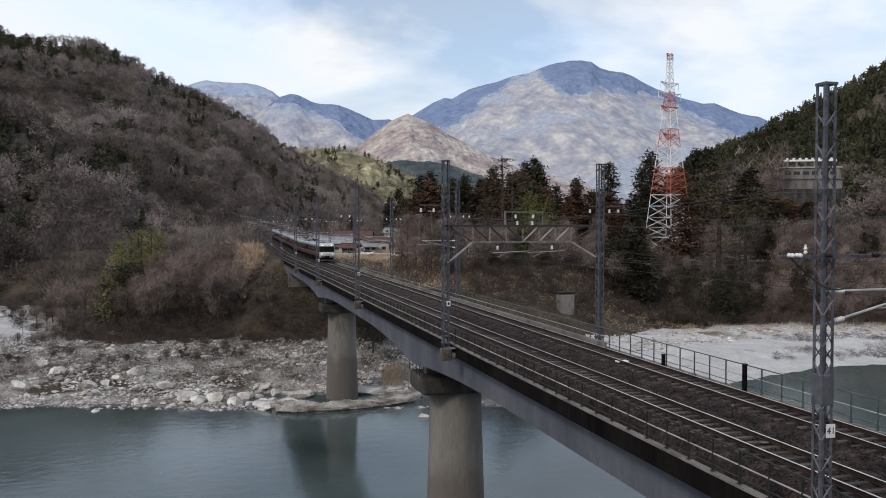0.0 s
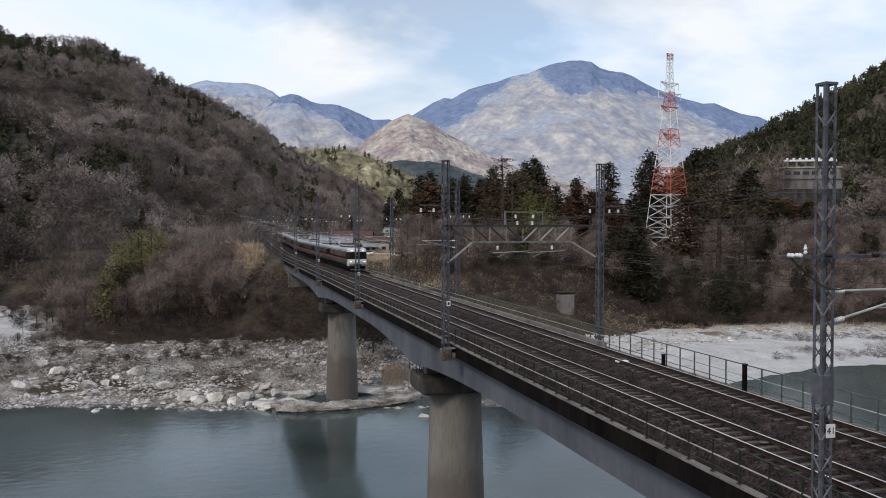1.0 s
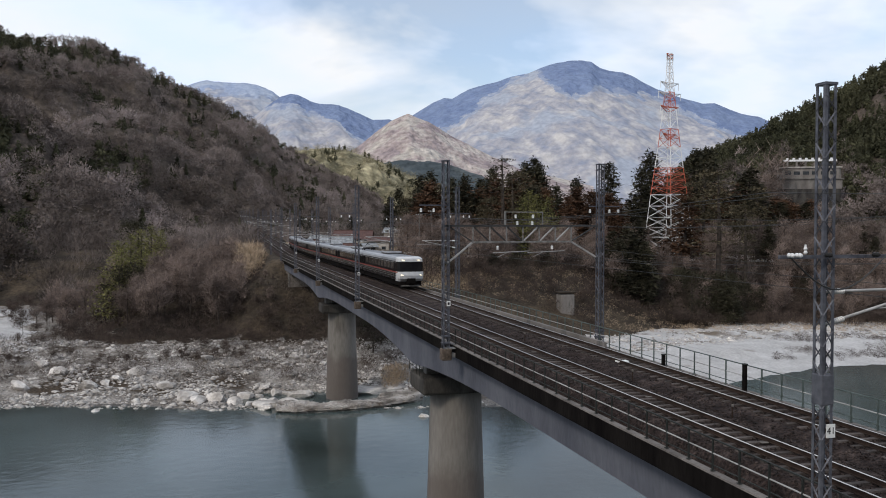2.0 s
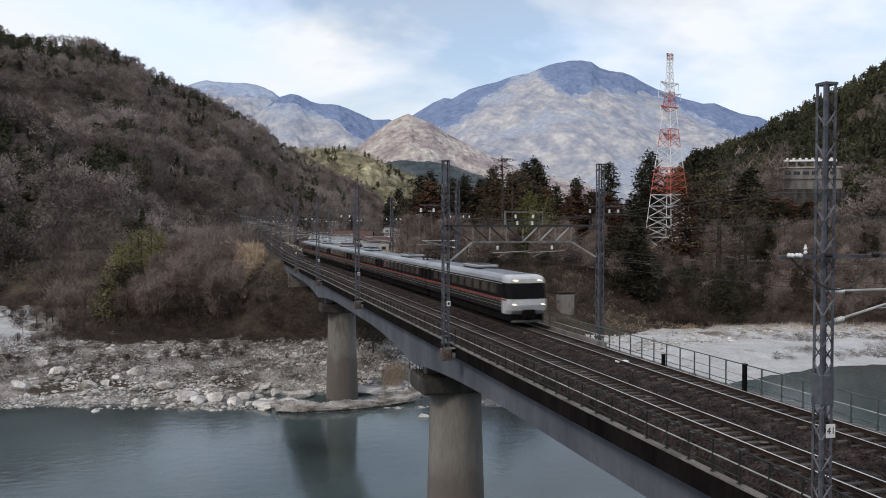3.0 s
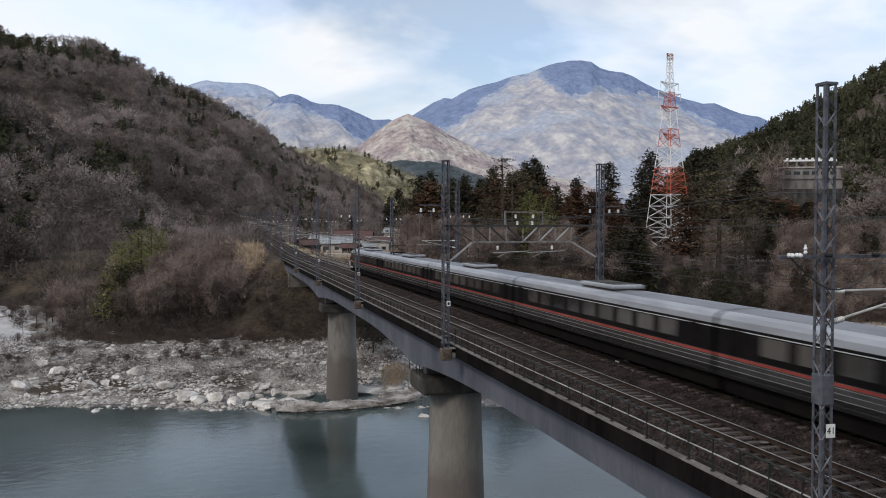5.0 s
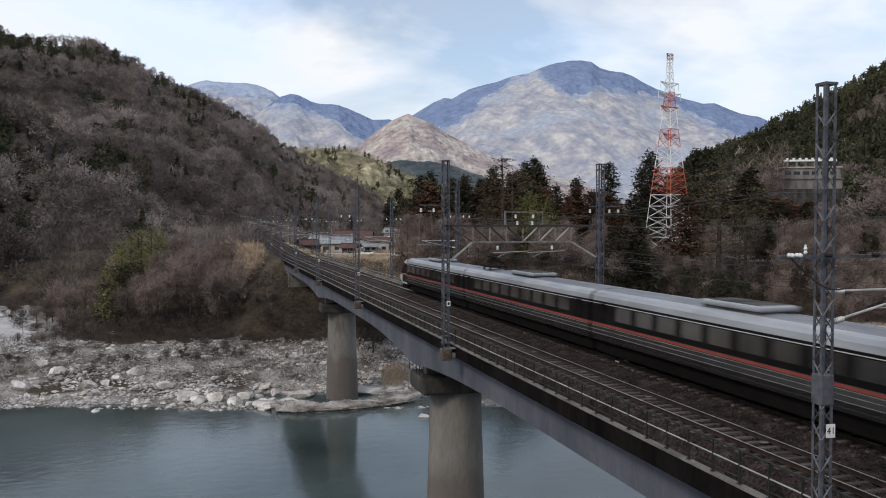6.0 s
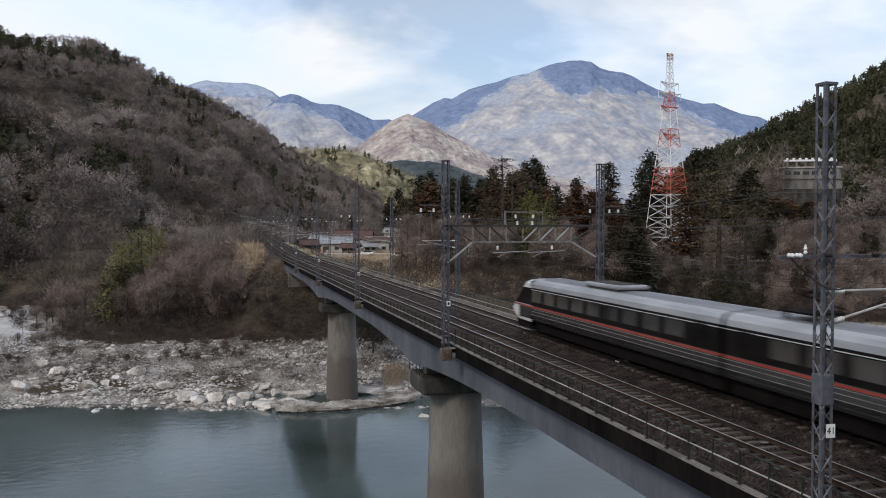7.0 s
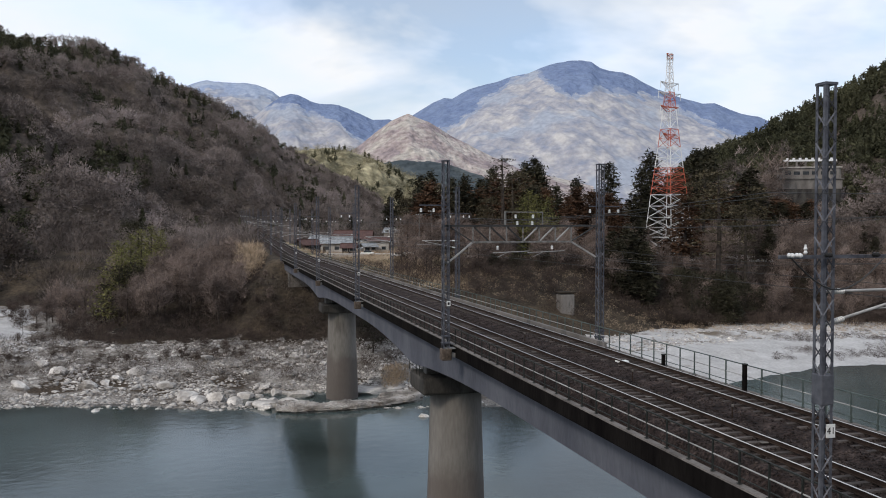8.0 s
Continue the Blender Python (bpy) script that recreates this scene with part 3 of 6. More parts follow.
def proto_dome(rng, n, height, width, size):
    """A rounded leafless crown: short twig sprays on and inside a lumpy dome."""
    an, up = rng.uniform(0, 6.283, n), rng.uniform(-0.35, 1.0, n)
    rr = rng.uniform(0.55, 1.05, n) * (1 + 0.18 * np.sin(3 * an + rng.uniform(0, 6)))
    flat = np.sqrt(np.maximum(0, 1 - up * up))
    out = np.stack([np.cos(an) * flat, np.sin(an) * flat, up], -1)
    c = out * rr[:, None] * np.array([width, width, height * 0.42]) + np.array([0, 0, height * 0.55])
    d = out + rng.normal(0, 0.6, (n, 3)) + np.array([0, 0, 0.4])
    d /= np.linalg.norm(d, axis=1)[:, None]
    side = np.cross(d, rng.normal(0, 1, (n, 3)))
    side /= np.linalg.norm(side, axis=1)[:, None] + 1e-6
    s = size * rng.uniform(0.6, 1.4, n)[:, None]
    v = np.stack([c - side * s * 0.3, c + side * s * 0.3, c + d * s * 1.2], 1).reshape(-1, 3)
    return v, np.arange(3 * n).reshape(-1, 3)


def proto_conifer(rng, n, height, width, leaf, low=0.08, power=1.0):
    """Drooping triangles on a cone, in uneven whorls."""
    t = rng.uniform(low, 1.0, n) ** 0.9
    z = t * height
    r = width * (1 - t) ** power * rng.uniform(0.45, 1.1, n) + 0.06 * width
    an = rng.uniform(0, 6.283, n)
    tip = np.stack([r * np.cos(an), r * np.sin(an), z - 0.25 * r], -1)
    s = leaf * rng.uniform(0.6, 1.4, n) * (0.35 + 0.75 * (1 - t))
    tx = np.stack([-np.sin(an), np.cos(an), np.zeros(n)], -1) * s[:, None] * 0.5
    inner = np.stack([0.25 * r * np.cos(an), 0.25 * r * np.sin(an), z + 0.3 * s], -1)
    v = np.stack([inner - tx, tip + tx * 0.4 - np.array([0, 0, 1]) * s[:, None] * 0.25, inner + tx], 1)
    v2 = np.stack([inner - tx * 0.6 - np.array([0, 0, 1]) * s[:, None] * 0.5, tip - tx * 0.7, inner + tx * 0.5 + np.array([0, 0, 1]) * s[:, None] * 0.3], 1)
    v = np.concatenate([v, v2]).reshape(-1, 3)
    return v, np.arange(len(v)).reshape(-1, 3)


def proto_cedar(rng, clumps, per, height, width, leaf):
    """Ragged cone of drooping leaf clumps with gaps between them."""
    out = []
    for k in range(clumps):
        t = 0.1 + 0.9 * (k + rng.uniform(0, 1)) / clumps
        r = width * (1 - t) ** 0.7 * rng.uniform(0.25, 1.05)
        an = rng.uniform(0, 6.283)
        c = np.array([r * math.cos(an), r * math.sin(an), t * height - 0.12 * r])
        sp = width * (0.1 + 0.16 * (1 - t))
        p = c + rng.normal(0, 1, (per, 3)) * np.array([sp, sp, sp * 0.75])
        q = leaf * (0.55 + 0.6 * (1 - t))
        d1, d2 = rng.normal(0, 1, (per, 3)) * [1, 1, 0.6], rng.normal(0, 1, (per, 3)) * [1, 1, 0.6]
        out.append(np.stack([p, p + d1 * q * 0.6, p + d2 * q * 0.6], 1))
    v = np.concatenate(out).reshape(-1, 3)
    return v, np.arange(len(v)).reshape(-1, 3)


def proto_clumps(rng, clumps, per, height, width, leaf, low=0.4):
    """Clumps of small leaf triangles, as of a pine or a broadleaved evergreen."""
    out = []
    for k in range(clumps):
        h = rng.uniform(low, 0.95) * height
        r = width * rng.uniform(0.15, 1.0) * math.sin(math.pi * min(1, 0.25 + 0.75 * h / height)) ** 0.5
        an = rng.uniform(0, 6.283)
        c = np.array([r * math.cos(an), r * math.sin(an), h])
        p = c + rng.normal(0, 1, (per, 3)) * np.array([0.2, 0.2, 0.09]) * width * rng.uniform(0.7, 1.3)
        d1, d2 = rng.normal(0, 1, (per, 3)), rng.normal(0, 1, (per, 3))
        out.append(np.stack([p, p + d1 * leaf * 0.6, p + d2 * leaf * 0.6], 1))
    v = np.concatenate(out).reshape(-1, 3)
    return v, np.arange(len(v)).reshape(-1, 3)


def proto_tiers(rng, tiers, per, height, width, leaf, low=0.38):
    """Flat tiers of needles on level branches round an open trunk."""
    out = []
    for k in range(tiers):
        t = low + (0.97 - low) * (k + rng.uniform(0, 0.6)) / tiers
        reach = width * (1.0 - 0.75 * ((t - low) / (1 - low)) ** 1.4)
        for b in range(rng.randint(4, 7)):
            an, ln = rng.uniform(0, 6.283), reach * rng.uniform(0.45, 1.1)
            q = rng.uniform(0.2, 1.0, per) * ln
            sp = 0.12 * width
            p = np.stack([np.cos(an) * q, np.sin(an) * q, t * height - 0.08 * q], -1) + rng.normal(0, 1, (per, 3)) * np.array([sp, sp, sp * 0.4])
            d1, d2 = rng.normal(0, 1, (per, 3)) * [1, 1, 0.45], rng.normal(0, 1, (per, 3)) * [1, 1, 0.45]
            out.append(np.stack([p, p + d1 * leaf * 0.6, p + d2 * leaf * 0.6], 1))
    v = np.concatenate(out).reshape(-1, 3)
    return v, np.arange(len(v)).reshape(-1, 3)


def scatter(name, label, category, protos, places, sizes, material, seed):
    """One object of many plants, for woods that nobody could count."""
    rng = np.random.RandomState(seed)
    vs, fs, n = [], [], 0
    for (x, y, z), s in zip(places, sizes):
        v, f = protos[rng.randint(len(protos))]
        q = rng.uniform(0, 6.283)
        c, sn = math.cos(q), math.sin(q)
        w = s * rng.uniform(0.85, 1.15)
        vs.append(np.stack([(v[:, 0] * c - v[:, 1] * sn) * w + x, (v[:, 0] * sn + v[:, 1] * c) * w + y, v[:, 2] * s + z], -1))
        fs.append(f + n)
        n += len(v)
    me = tri_mesh(name, np.concatenate(vs), np.concatenate(fs), material)
    return tagged(new(name, me), label, category, kind="stuff")


def on_hill(h, n, rng, vmin=0.0, vmax=1.02, umin=0.0, umax=1.0):
    nu, nv = h["nu"], h["nv"]
    i = rng.uniform(umin, umax, n) * (nu - 1.001)
    j = np.clip(rng.uniform(vmin, vmax, n), 0, 1.05) * (nv - 1)
    i0, j0 = i.astype(int), j.astype(int)
    fi, fj = i - i0, j - j0
    res = []
    for k in ("X", "Y", "H"):
        g = h[k]
        res.append(g[i0, j0] * (1 - fi) * (1 - fj) + g[i0 + 1, j0] * fi * (1 - fj) + g[i0, j0 + 1] * (1 - fi) * fj + g[i0 + 1, j0 + 1] * fi * fj)
    return np.stack(res, -1)


rng = np.random.RandomState(7)
bare_far = [proto_bare(rng, 95, 9, 4.2, 0.11) for _ in range(6)]
bare_hill = [proto_dome(rng, 290, 10, rng.uniform(2.8, 4.2), 0.62) for _ in range(7)]
con_far = [proto_conifer(rng, 60, 10, 3.4, 1.9, 0.05, 0.8) for _ in range(3)] + [proto_clumps(rng, 16, 10, 9, 3.2, 1.0, 0.2) for _ in range(4)]
p = on_hill(HL, 5600, rng)
patch = waves(p[:, 0], p[:, 1], 130, 17, 3) + 0.5 * waves(p[:, 0], p[:, 2], 40, 18, 2)
ridge_bias = np.clip((p[:, 2] - 100) / 90, 0, 1) * 0.75
isc = patch + ridge_bias + rng.normal(0, 0.3, len(p)) > 0.34
scatter("winter_woods", "leafless grey-brown woods on a hillside", "woods", bare_hill, p[~isc] - [0, 0, 0.5], rng.uniform(0.7, 1.35, (~isc).sum()), M["twig_far"], 1)
scatter("conifer_woods", "dark green conifers among bare hillside trees", "woods", con_far, p[isc] - [0, 0, 0.5], rng.uniform(0.6, 1.2, isc.sum()), M["needle_far"], 2)
p = on_hill(HR, 3400, rng, umin=0.0, umax=0.75)
aa, dd = unplan(p[:, 0], p[:, 1])
bx = aa / dd * F + 784
p = p[~((bx > 1352) & (bx < 1475) & (dd < 372) & (p[:, 2] > 26))]
isc = (p[:, 2] - 34) / 24 + rng.normal(0, 0.6, len(p)) > 0
scatter("conifer_woods", "dense dark conifers covering a hillside", "woods", con_far, p[isc] - [0, 0, 0.5], rng.uniform(0.6, 1.25, isc.sum()), M["needle_far"], 3)
scatter("winter_woods", "leafless brown woods at the foot of a hill", "woods", bare_hill, p[~isc] - [0, 0, 0.5], rng.uniform(0.7, 1.3, (~isc).sum()), M["twig_far"], 6)
p = on_hill(HG, 2600, rng)
isc = waves(p[:, 0], p[:, 1], 160, 27, 3) + rng.normal(0, 0.3, len(p)) > 0.5
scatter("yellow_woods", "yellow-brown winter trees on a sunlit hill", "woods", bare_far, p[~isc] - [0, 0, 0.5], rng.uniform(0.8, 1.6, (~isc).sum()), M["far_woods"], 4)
scatter("conifer_woods", "scattered dark conifers on a sunlit hill", "woods", con_far, p[isc] - [0, 0, 0.5], rng.uniform(0.8, 1.4, isc.sum()), M["needle_far"], 5)


# Trees that stand singly: each a trunk and a crown, a few of each kind built and then copied
def limbs(rng, height, n, spread, r0):
    """Trunk and main limbs of a leafless tree, tapered."""
    g = Geo()
    lean = rng.normal(0, 0.03, 2) * height
    pts = [Vector((lean[0] * t * t + rng.normal(0, 0.08), lean[1] * t * t + rng.normal(0, 0.08), height * t)) for t in (0, 0.25, 0.5, 0.75, 0.95)]
    pts[0] = Vector((0, 0, -0.6))
    for i in range(4):
        g.tube(pts[i], pts[i + 1], r0 * (1 - i * 0.22), r0 * (1 - (i + 1) * 0.22), 6)
    tips = []
    for k in range(n):
        t = rng.uniform(0.2, 0.8)
        i = int(t * 4)
        a = pts[i].lerp(pts[i + 1], t * 4 - i)
        an = rng.uniform(0, 6.283)
        ln = height * rng.uniform(0.2, 0.42) * (1.1 - t * 0.6)
        mid = a + Vector((math.cos(an) * spread, math.sin(an) * spread, 0.75)) * ln * 0.5
        end = mid + Vector((math.cos(an + rng.normal(0, 0.4)) * spread * 0.7, math.sin(an + rng.normal(0, 0.4)) * spread * 0.7, 0.9)) * ln * 0.5
        g.tube(a, mid, r0 * 0.38, r0 * 0.24, 5)
        g.tube(mid, end, r0 * 0.24, r0 * 0.08, 4)
        tips += [mid, end, (mid + end) / 2]
    return g, tips + pts[3:]


def twig_cloud(rng, tips, n, size, w0):
    """Fine twigs that spring from the limbs."""
    tp = np.array([t[:] for t in tips])
    base = tp[rng.randint(0, len(tp), n)] + rng.normal(0, 0.35, (n, 3)) * size
    d = rng.normal(0, 1, (n, 3)) * np.array([0.75, 0.75, 0.6]) + np.array([0, 0, 0.55])
    d /= np.linalg.norm(d, axis=1)[:, None]
    tip = base + d * size * rng.uniform(0.5, 1.3, n)[:, None]
    side = np.cross(d, rng.normal(0, 1, (n, 3)))
    side /= np.linalg.norm(side, axis=1)[:, None] + 1e-6
    w = w0 * rng.uniform(0.5, 1.4, n)[:, None]
    return np.stack([base - side * w, base + side * w, tip], 1).reshape(-1, 3), np.arange(3 * n).reshape(-1, 3)


def tree_kind(kind, rng):
    """A tree ten metres high at the origin, to be scaled when it is set."""
    labels = {"bare_tree": ("leafless grey-brown riverside tree in winter", "tree"), "conifer": ("dark green cedar with drooping branches", "conifer"),
              "red_conifer": ("reddish brown winter cedar", "conifer"), "pine": ("tall pine with flat tufted branches", "pine tree"),
              "green_tree": ("bushy yellow-green evergreen tree among bare ones", "tree"), "layered_pine": ("tall open pine with flat branch tiers and bare lower trunk", "pine tree"), "shrub": ("low leafless brown shrub", "shrub"),
              "evergreen_shrub": ("dark evergreen shrub on the riverbank", "shrub"), "reed_clump": ("clump of dry tan reeds", "reeds")}
    t = thing(kind, labels[kind][0], labels[kind][1], (0, 0, -300), kind.replace("_", " ") + "s by the river")
    if kind == "bare_tree":
        g, tips = limbs(rng, 10, 16, 0.75, 0.15)
        part("trunk", g, M["bark"], t)
        part("crown", tri_mesh("crown", *twig_cloud(rng, tips, 1300, 1.5, 0.03), M["twig"]), None, t)
    elif kind == "shrub":
        g, tips = limbs(rng, 8, 12, 1.3, 0.07)
        part("trunk", g, M["bark"], t)
        part("crown", tri_mesh("crown", *twig_cloud(rng, tips, 500, 2.2, 0.05), M["brush"]), None, t)
    elif kind == "reed_clump":
        part("reed_tuft", tri_mesh("reed_tuft", *proto_bare(rng, 500, 10, 5.5, 0.12), M["twig_tan"]), None, t)
    else:
        g = Geo().tube((0, 0, -0.6), (0.1, 0, 5), 0.2, 0.13, 7).tube((0.1, 0, 5), (0, 0, 9.6), 0.13, 0.03, 6)
        if kind == "pine":
            for k in range(9):
                an, z = rng.uniform(0, 6.283), rng.uniform(4.5, 9)
                g.tube((0.05, 0, z), (1.5 * math.cos(an), 1.5 * math.sin(an), z + 0.35), 0.05, 0.02, 4)
        part("trunk", g, M["bark"], t)
        if kind == "layered_pine":
            c = proto_tiers(rng, 9, 22, 10.0, 1.9, 0.2)
        elif kind == "pine":
            c = proto_clumps(rng, 36, 60, 10.2, 2.1, 0.22, 0.45)
        elif kind == "green_tree":
            c = proto_cedar(rng, 60, 34, 10, 3.0, 0.34)
        elif kind == "evergreen_shrub":
            c = proto_clumps(rng, 36, 60, 10, 4.2, 0.3, 0.08)
        else:
            c = proto_cedar(rng, 75, 38, 10.0, 2.3, 0.5)
        m = {"pine": "pine", "layered_pine": "pine", "green_tree": "bamboo", "red_conifer": "needle_red"}.get(kind, "needle")
        part("crown", tri_mesh("crown", *c, M[m]), None, t)
    return t


rng = np.random.RandomState(21)
KINDS = {k: [tree_kind(k, rng) for _ in range(n)] for k, n in (("bare_tree", 6), ("conifer", 3), ("red_conifer", 2), ("pine", 3), ("layered_pine", 3), ("green_tree", 2), ("shrub", 4), ("evergreen_shrub", 2), ("reed_clump", 2))}
USED = set()


def near_track(x, y, r):
    return 13.0 - r < x < 24.0 + r and y > -60


def set_tree(kind, px, d, height, wide=1.0):
    """A tree of that height, on the bearing and distance given, on the ground."""
    a = (px - 784) / F * d
    x, y = plan(a, d)
    if near_track(x, y, min(2.4, height * 0.2 * wide)):
        return
    z = float(ground_z(x, y))
    src = KINDS[kind][rng.randint(len(KINDS[kind]))]
    s = height / 10.0
    m = Matrix.LocRotScale((x, y, z), Euler((0, 0, rng.uniform(0, 6.283))), (s * wide, s * wide, s))
    if src.name not in USED:
        USED.add(src.name)
        src.matrix_basis = m
        return
    c = copy_thing(src, m)
    c.matrix_basis = m


def tops(kind, rows, wide=1.0):
    """Trees by bearing, the rise of their tops, and distance."""
    for px, py, d in rows:
        x, y = plan((px - 784) / F * d, d)
        h = CAMZ + (400 - py) * d / F - float(ground_z(x, y))
        set_tree(kind, px, d, h, wide)


# cedars and pines that rise above the terrace woods
tops("conifer", [(745, 312, 330), (762, 306, 325), (800, 318, 320), (822, 312, 300), (850, 318, 310), (872, 300, 300), (930, 290, 300), (945, 284, 305), (955, 294, 300), (985, 330, 290), (1020, 318, 290), (1076, 290, 330), (1150, 272, 300), (1135, 300, 290), (1232, 268, 340), (1250, 266, 350), (706, 335, 360), (690, 350, 370)], 1.15)
tops("conifer", [(1120, 412, 208), (1098, 425, 206), (1140, 430, 207), (1360, 400, 240), (1530, 400, 250), (1550, 420, 240), (1110, 400, 215), (1130, 390, 220), (1085, 410, 212), (1290, 500, 202), (1300, 510, 199)], 1.5)
tops("red_conifer", [(1020, 335, 260), (1045, 340, 255), (1075, 345, 262), (1095, 360, 250), (1005, 350, 268), (1214, 344, 240)], 1.5)
tops("pine", [(915, 300, 270), (1245, 300, 240), (1340, 330, 250), (1310, 360, 235), (860, 350, 255), (720, 350, 300), (780, 345, 290)], 1.1)
tops("layered_pine", [(888, 268, 236), (1270, 288, 214), (906, 302, 246), (1318, 362, 216)], 1.15)
tops("green_tree", [(935, 338, 240), (950, 346, 238), (970, 350, 242), (926, 348, 244), (206, 428, 188), (232, 415, 190), (250, 408, 192), (268, 400, 200), (285, 408, 205), (215, 440, 184)], 1.1)
tops("evergreen_shrub", [(210, 470, 182), (235, 465, 184), (455, 500, 172), (470, 520, 170), (1290, 476, 208), (1272, 498, 207), (1306, 496, 208), (1288, 520, 206), (1110, 450, 206), (540, 520, 165), (1225, 470, 205), (1090, 480, 203), (660, 560, 150), (520, 530, 168), (245, 385, 260), (300, 400, 250)], 1.1)
tops("reed_clump", [(434, 424, 202), (444, 428, 200), (450, 436, 196), (456, 440, 193), (466, 462, 188), (448, 470, 186), (456, 486, 182), (440, 462, 188), (436, 430, 196), (446, 445, 192), (428, 455, 190), (462, 470, 186), (440, 480, 184), (700, 640, 128), (690, 645, 127), (712, 642, 129), (1010, 500, 212), (1000, 545, 193), (452, 425, 200), (458, 455, 190), (470, 445, 196)], 0.95)
tops("bare_tree", [(1350, 320, 325), (1366, 280, 340)], 1.1)
for i in range(70):
    px, d = rng.uniform(735, 1340), rng.uniform(266, 335)
    x, y = plan((px - 784) / F * d, d)
    py = np.interp(px, [735, 800, 860, 950, 1000, 1100, 1160, 1250, 1340], [325, 322, 318, 312, 345, 345, 330, 300, 310]) + rng.uniform(0, 40)
    if 1110 < px < 1330:
        d += 55
    set_tree(("conifer", "red_conifer", "red_conifer", "pine")[rng.randint(4)], px, d, CAMZ + (400 - py) * d / F - float(ground_z(x, y)), rng.uniform(1.2, 1.8))
tops("red_conifer", [(1372, 352, 316), (1392, 356, 318), (1432, 356, 318), (1404, 362, 312)], 1.7)
tops("conifer", [(1382, 360, 312), (1424, 362, 311), (1326, 302, 300)], 1.6)
tops("bare_tree", [(470, 478, 176), (483, 486, 175), (492, 500, 170), (476, 508, 169), (462, 490, 172)], 1.2)
tops("shrub", [(500, 520, 166), (515, 530, 164), (488, 525, 165), (530, 538, 160), (470, 535, 164), (545, 545, 160)], 1.3)
# bare woods of the left bank
for i in range(120):
    px = rng.uniform(255, 500) if i % 4 else rng.uniform(60, 300)
    d = rng.uniform(168, 212)
    lim = np.interp(px, [0, 60, 140, 200, 260, 330, 420, 500], [520, 490, 470, 450, 425, 405, 410, 470])
    top = lim + rng.uniform(2, 22) + (212 - d) * 1.5
    x, y = plan((px - 784) / F * d, d)
    h = CAMZ + (400 - top) * d / F - float(ground_z(x, y))
    if h > 2.5:
        set_tree("bare_tree", px, d, min(h, 15), rng.uniform(0.9, 1.3))
for i in range(80):
    px, d = rng.uniform(0, 560), rng.uniform(140, 172)
    set_tree("shrub", px, d, rng.uniform(1.5, 4.2) * (1 if d > 155 else 0.6), rng.uniform(0.9, 1.5))
for i in range(26):
    set_tree("shrub", rng.uniform(0, 170), rng.uniform(165, 225), rng.uniform(2.5, 5.5), rng.uniform(0.9, 1.3))
for i in range(30):
    set_tree("shrub", rng.uniform(490, 720), rng.uniform(148, 178), rng.uniform(2, 5.5), 1.2)
# terrace and right bank
for i in range(170):
    px = rng.uniform(705, 1620)
    d = rng.uniform(204, 262)
    tall = rng.uniform(6.5, 11.5) + (d - 204) * 0.03
    set_tree("bare_tree", px, d, tall * (0.5 if 1140 < px < 1232 else 1.0), rng.uniform(0.9, 1.25))
for i in range(90):
    px = rng.uniform(800, 1620)
    d = rng.uniform(188, 212) + (9 if px > 1050 else 0)
    set_tree("shrub", px, d, rng.uniform(2.0, 5.0), rng.uniform(1.0, 1.6))
for i in range(26):
    px = rng.uniform(1040, 1600)
    d = rng.uniform(203, 226)
    set_tree(("evergreen_shrub", "conifer", "evergreen_shrub", "red_conifer")[i % 4], px, d, rng.uniform(3.0, 7.5), rng.uniform(1.0, 1.5))
for i in range(16):
    set_tree("evergreen_shrub", rng.uniform(720, 1060), rng.uniform(196, 240), rng.uniform(2.5, 5.5), rng.uniform(1.0, 1.5))
for i in range(34):
    px, d = (rng.uniform(980, 1620), rng.uniform(300, 400)) if i % 2 else (rng.uniform(500, 760), rng.uniform(350, 520))
    set_tree("conifer", px, d, rng.uniform(9, 15), 1.2)


def fill(name, label, category, protos, n, pxs, ds, sizes, material, seed, clear=2.0, patch=None):
    """Plants past counting, strewn over a stretch of ground."""
    rg = np.random.RandomState(seed)
    d = rg.uniform(ds[0], ds[1], n)
    x, y = plan((rg.uniform(pxs[0], pxs[1], n) - 784) / F * d, d)
    keep = ~((x > 13.0 - clear) & (x < 24.0 + clear) & ((y > 176) | (sizes[1] > 2.1) | (protos is bare_far)))
    if patch is not None:
        keep &= waves(x, y, 16, seed, 3) + rg.normal(0, 0.12, n) > patch
    x, y = x[keep], y[keep]
    scatter(name, label, category, protos, np.stack([x, y, ground_z(x, y) - 0.1], -1), rg.uniform(sizes[0], sizes[1], len(x)), material, seed)


bush = [proto_bare(rng, 60, 1.6, 1.1, 0.035) for _ in range(5)]
grass = [proto_bare(rng, 50, 0.9, 0.9, 0.03) for _ in range(4)]
fill("distant_woods", "leafless woods behind the riverbank trees", "woods", bare_far, 420, (690, 1650), (262, 400), (0.9, 1.5), M["twig_far"], 51)
fill("distant_woods", "leafless woods at the foot of the hillside", "woods", bare_far, 380, (70, 520), (214, 330), (0.7, 1.15), M["twig_far"], 52)
fill("distant_woods", "leafless woods around the village", "woods", bare_far, 160, (480, 780), (330, 560), (0.8, 1.4), M["twig_far"], 53)
fill("undergrowth", "tangled brown undergrowth on the riverbank", "undergrowth", bush, 1300, (700, 1060), (183, 240), (0.7, 2.0), M["brush"], 54)
fill("undergrowth", "dense dark undergrowth on the far riverbank", "undergrowth", bush, 3000, (1040, 1640), (197, 245), (0.8, 2.3), M["brush"], 60)
fill("undergrowth", "tangled brown undergrowth below bare trees", "undergrowth", bush, 2200, (110, 730), (158, 225), (0.7, 1.9), M["brush"], 55)
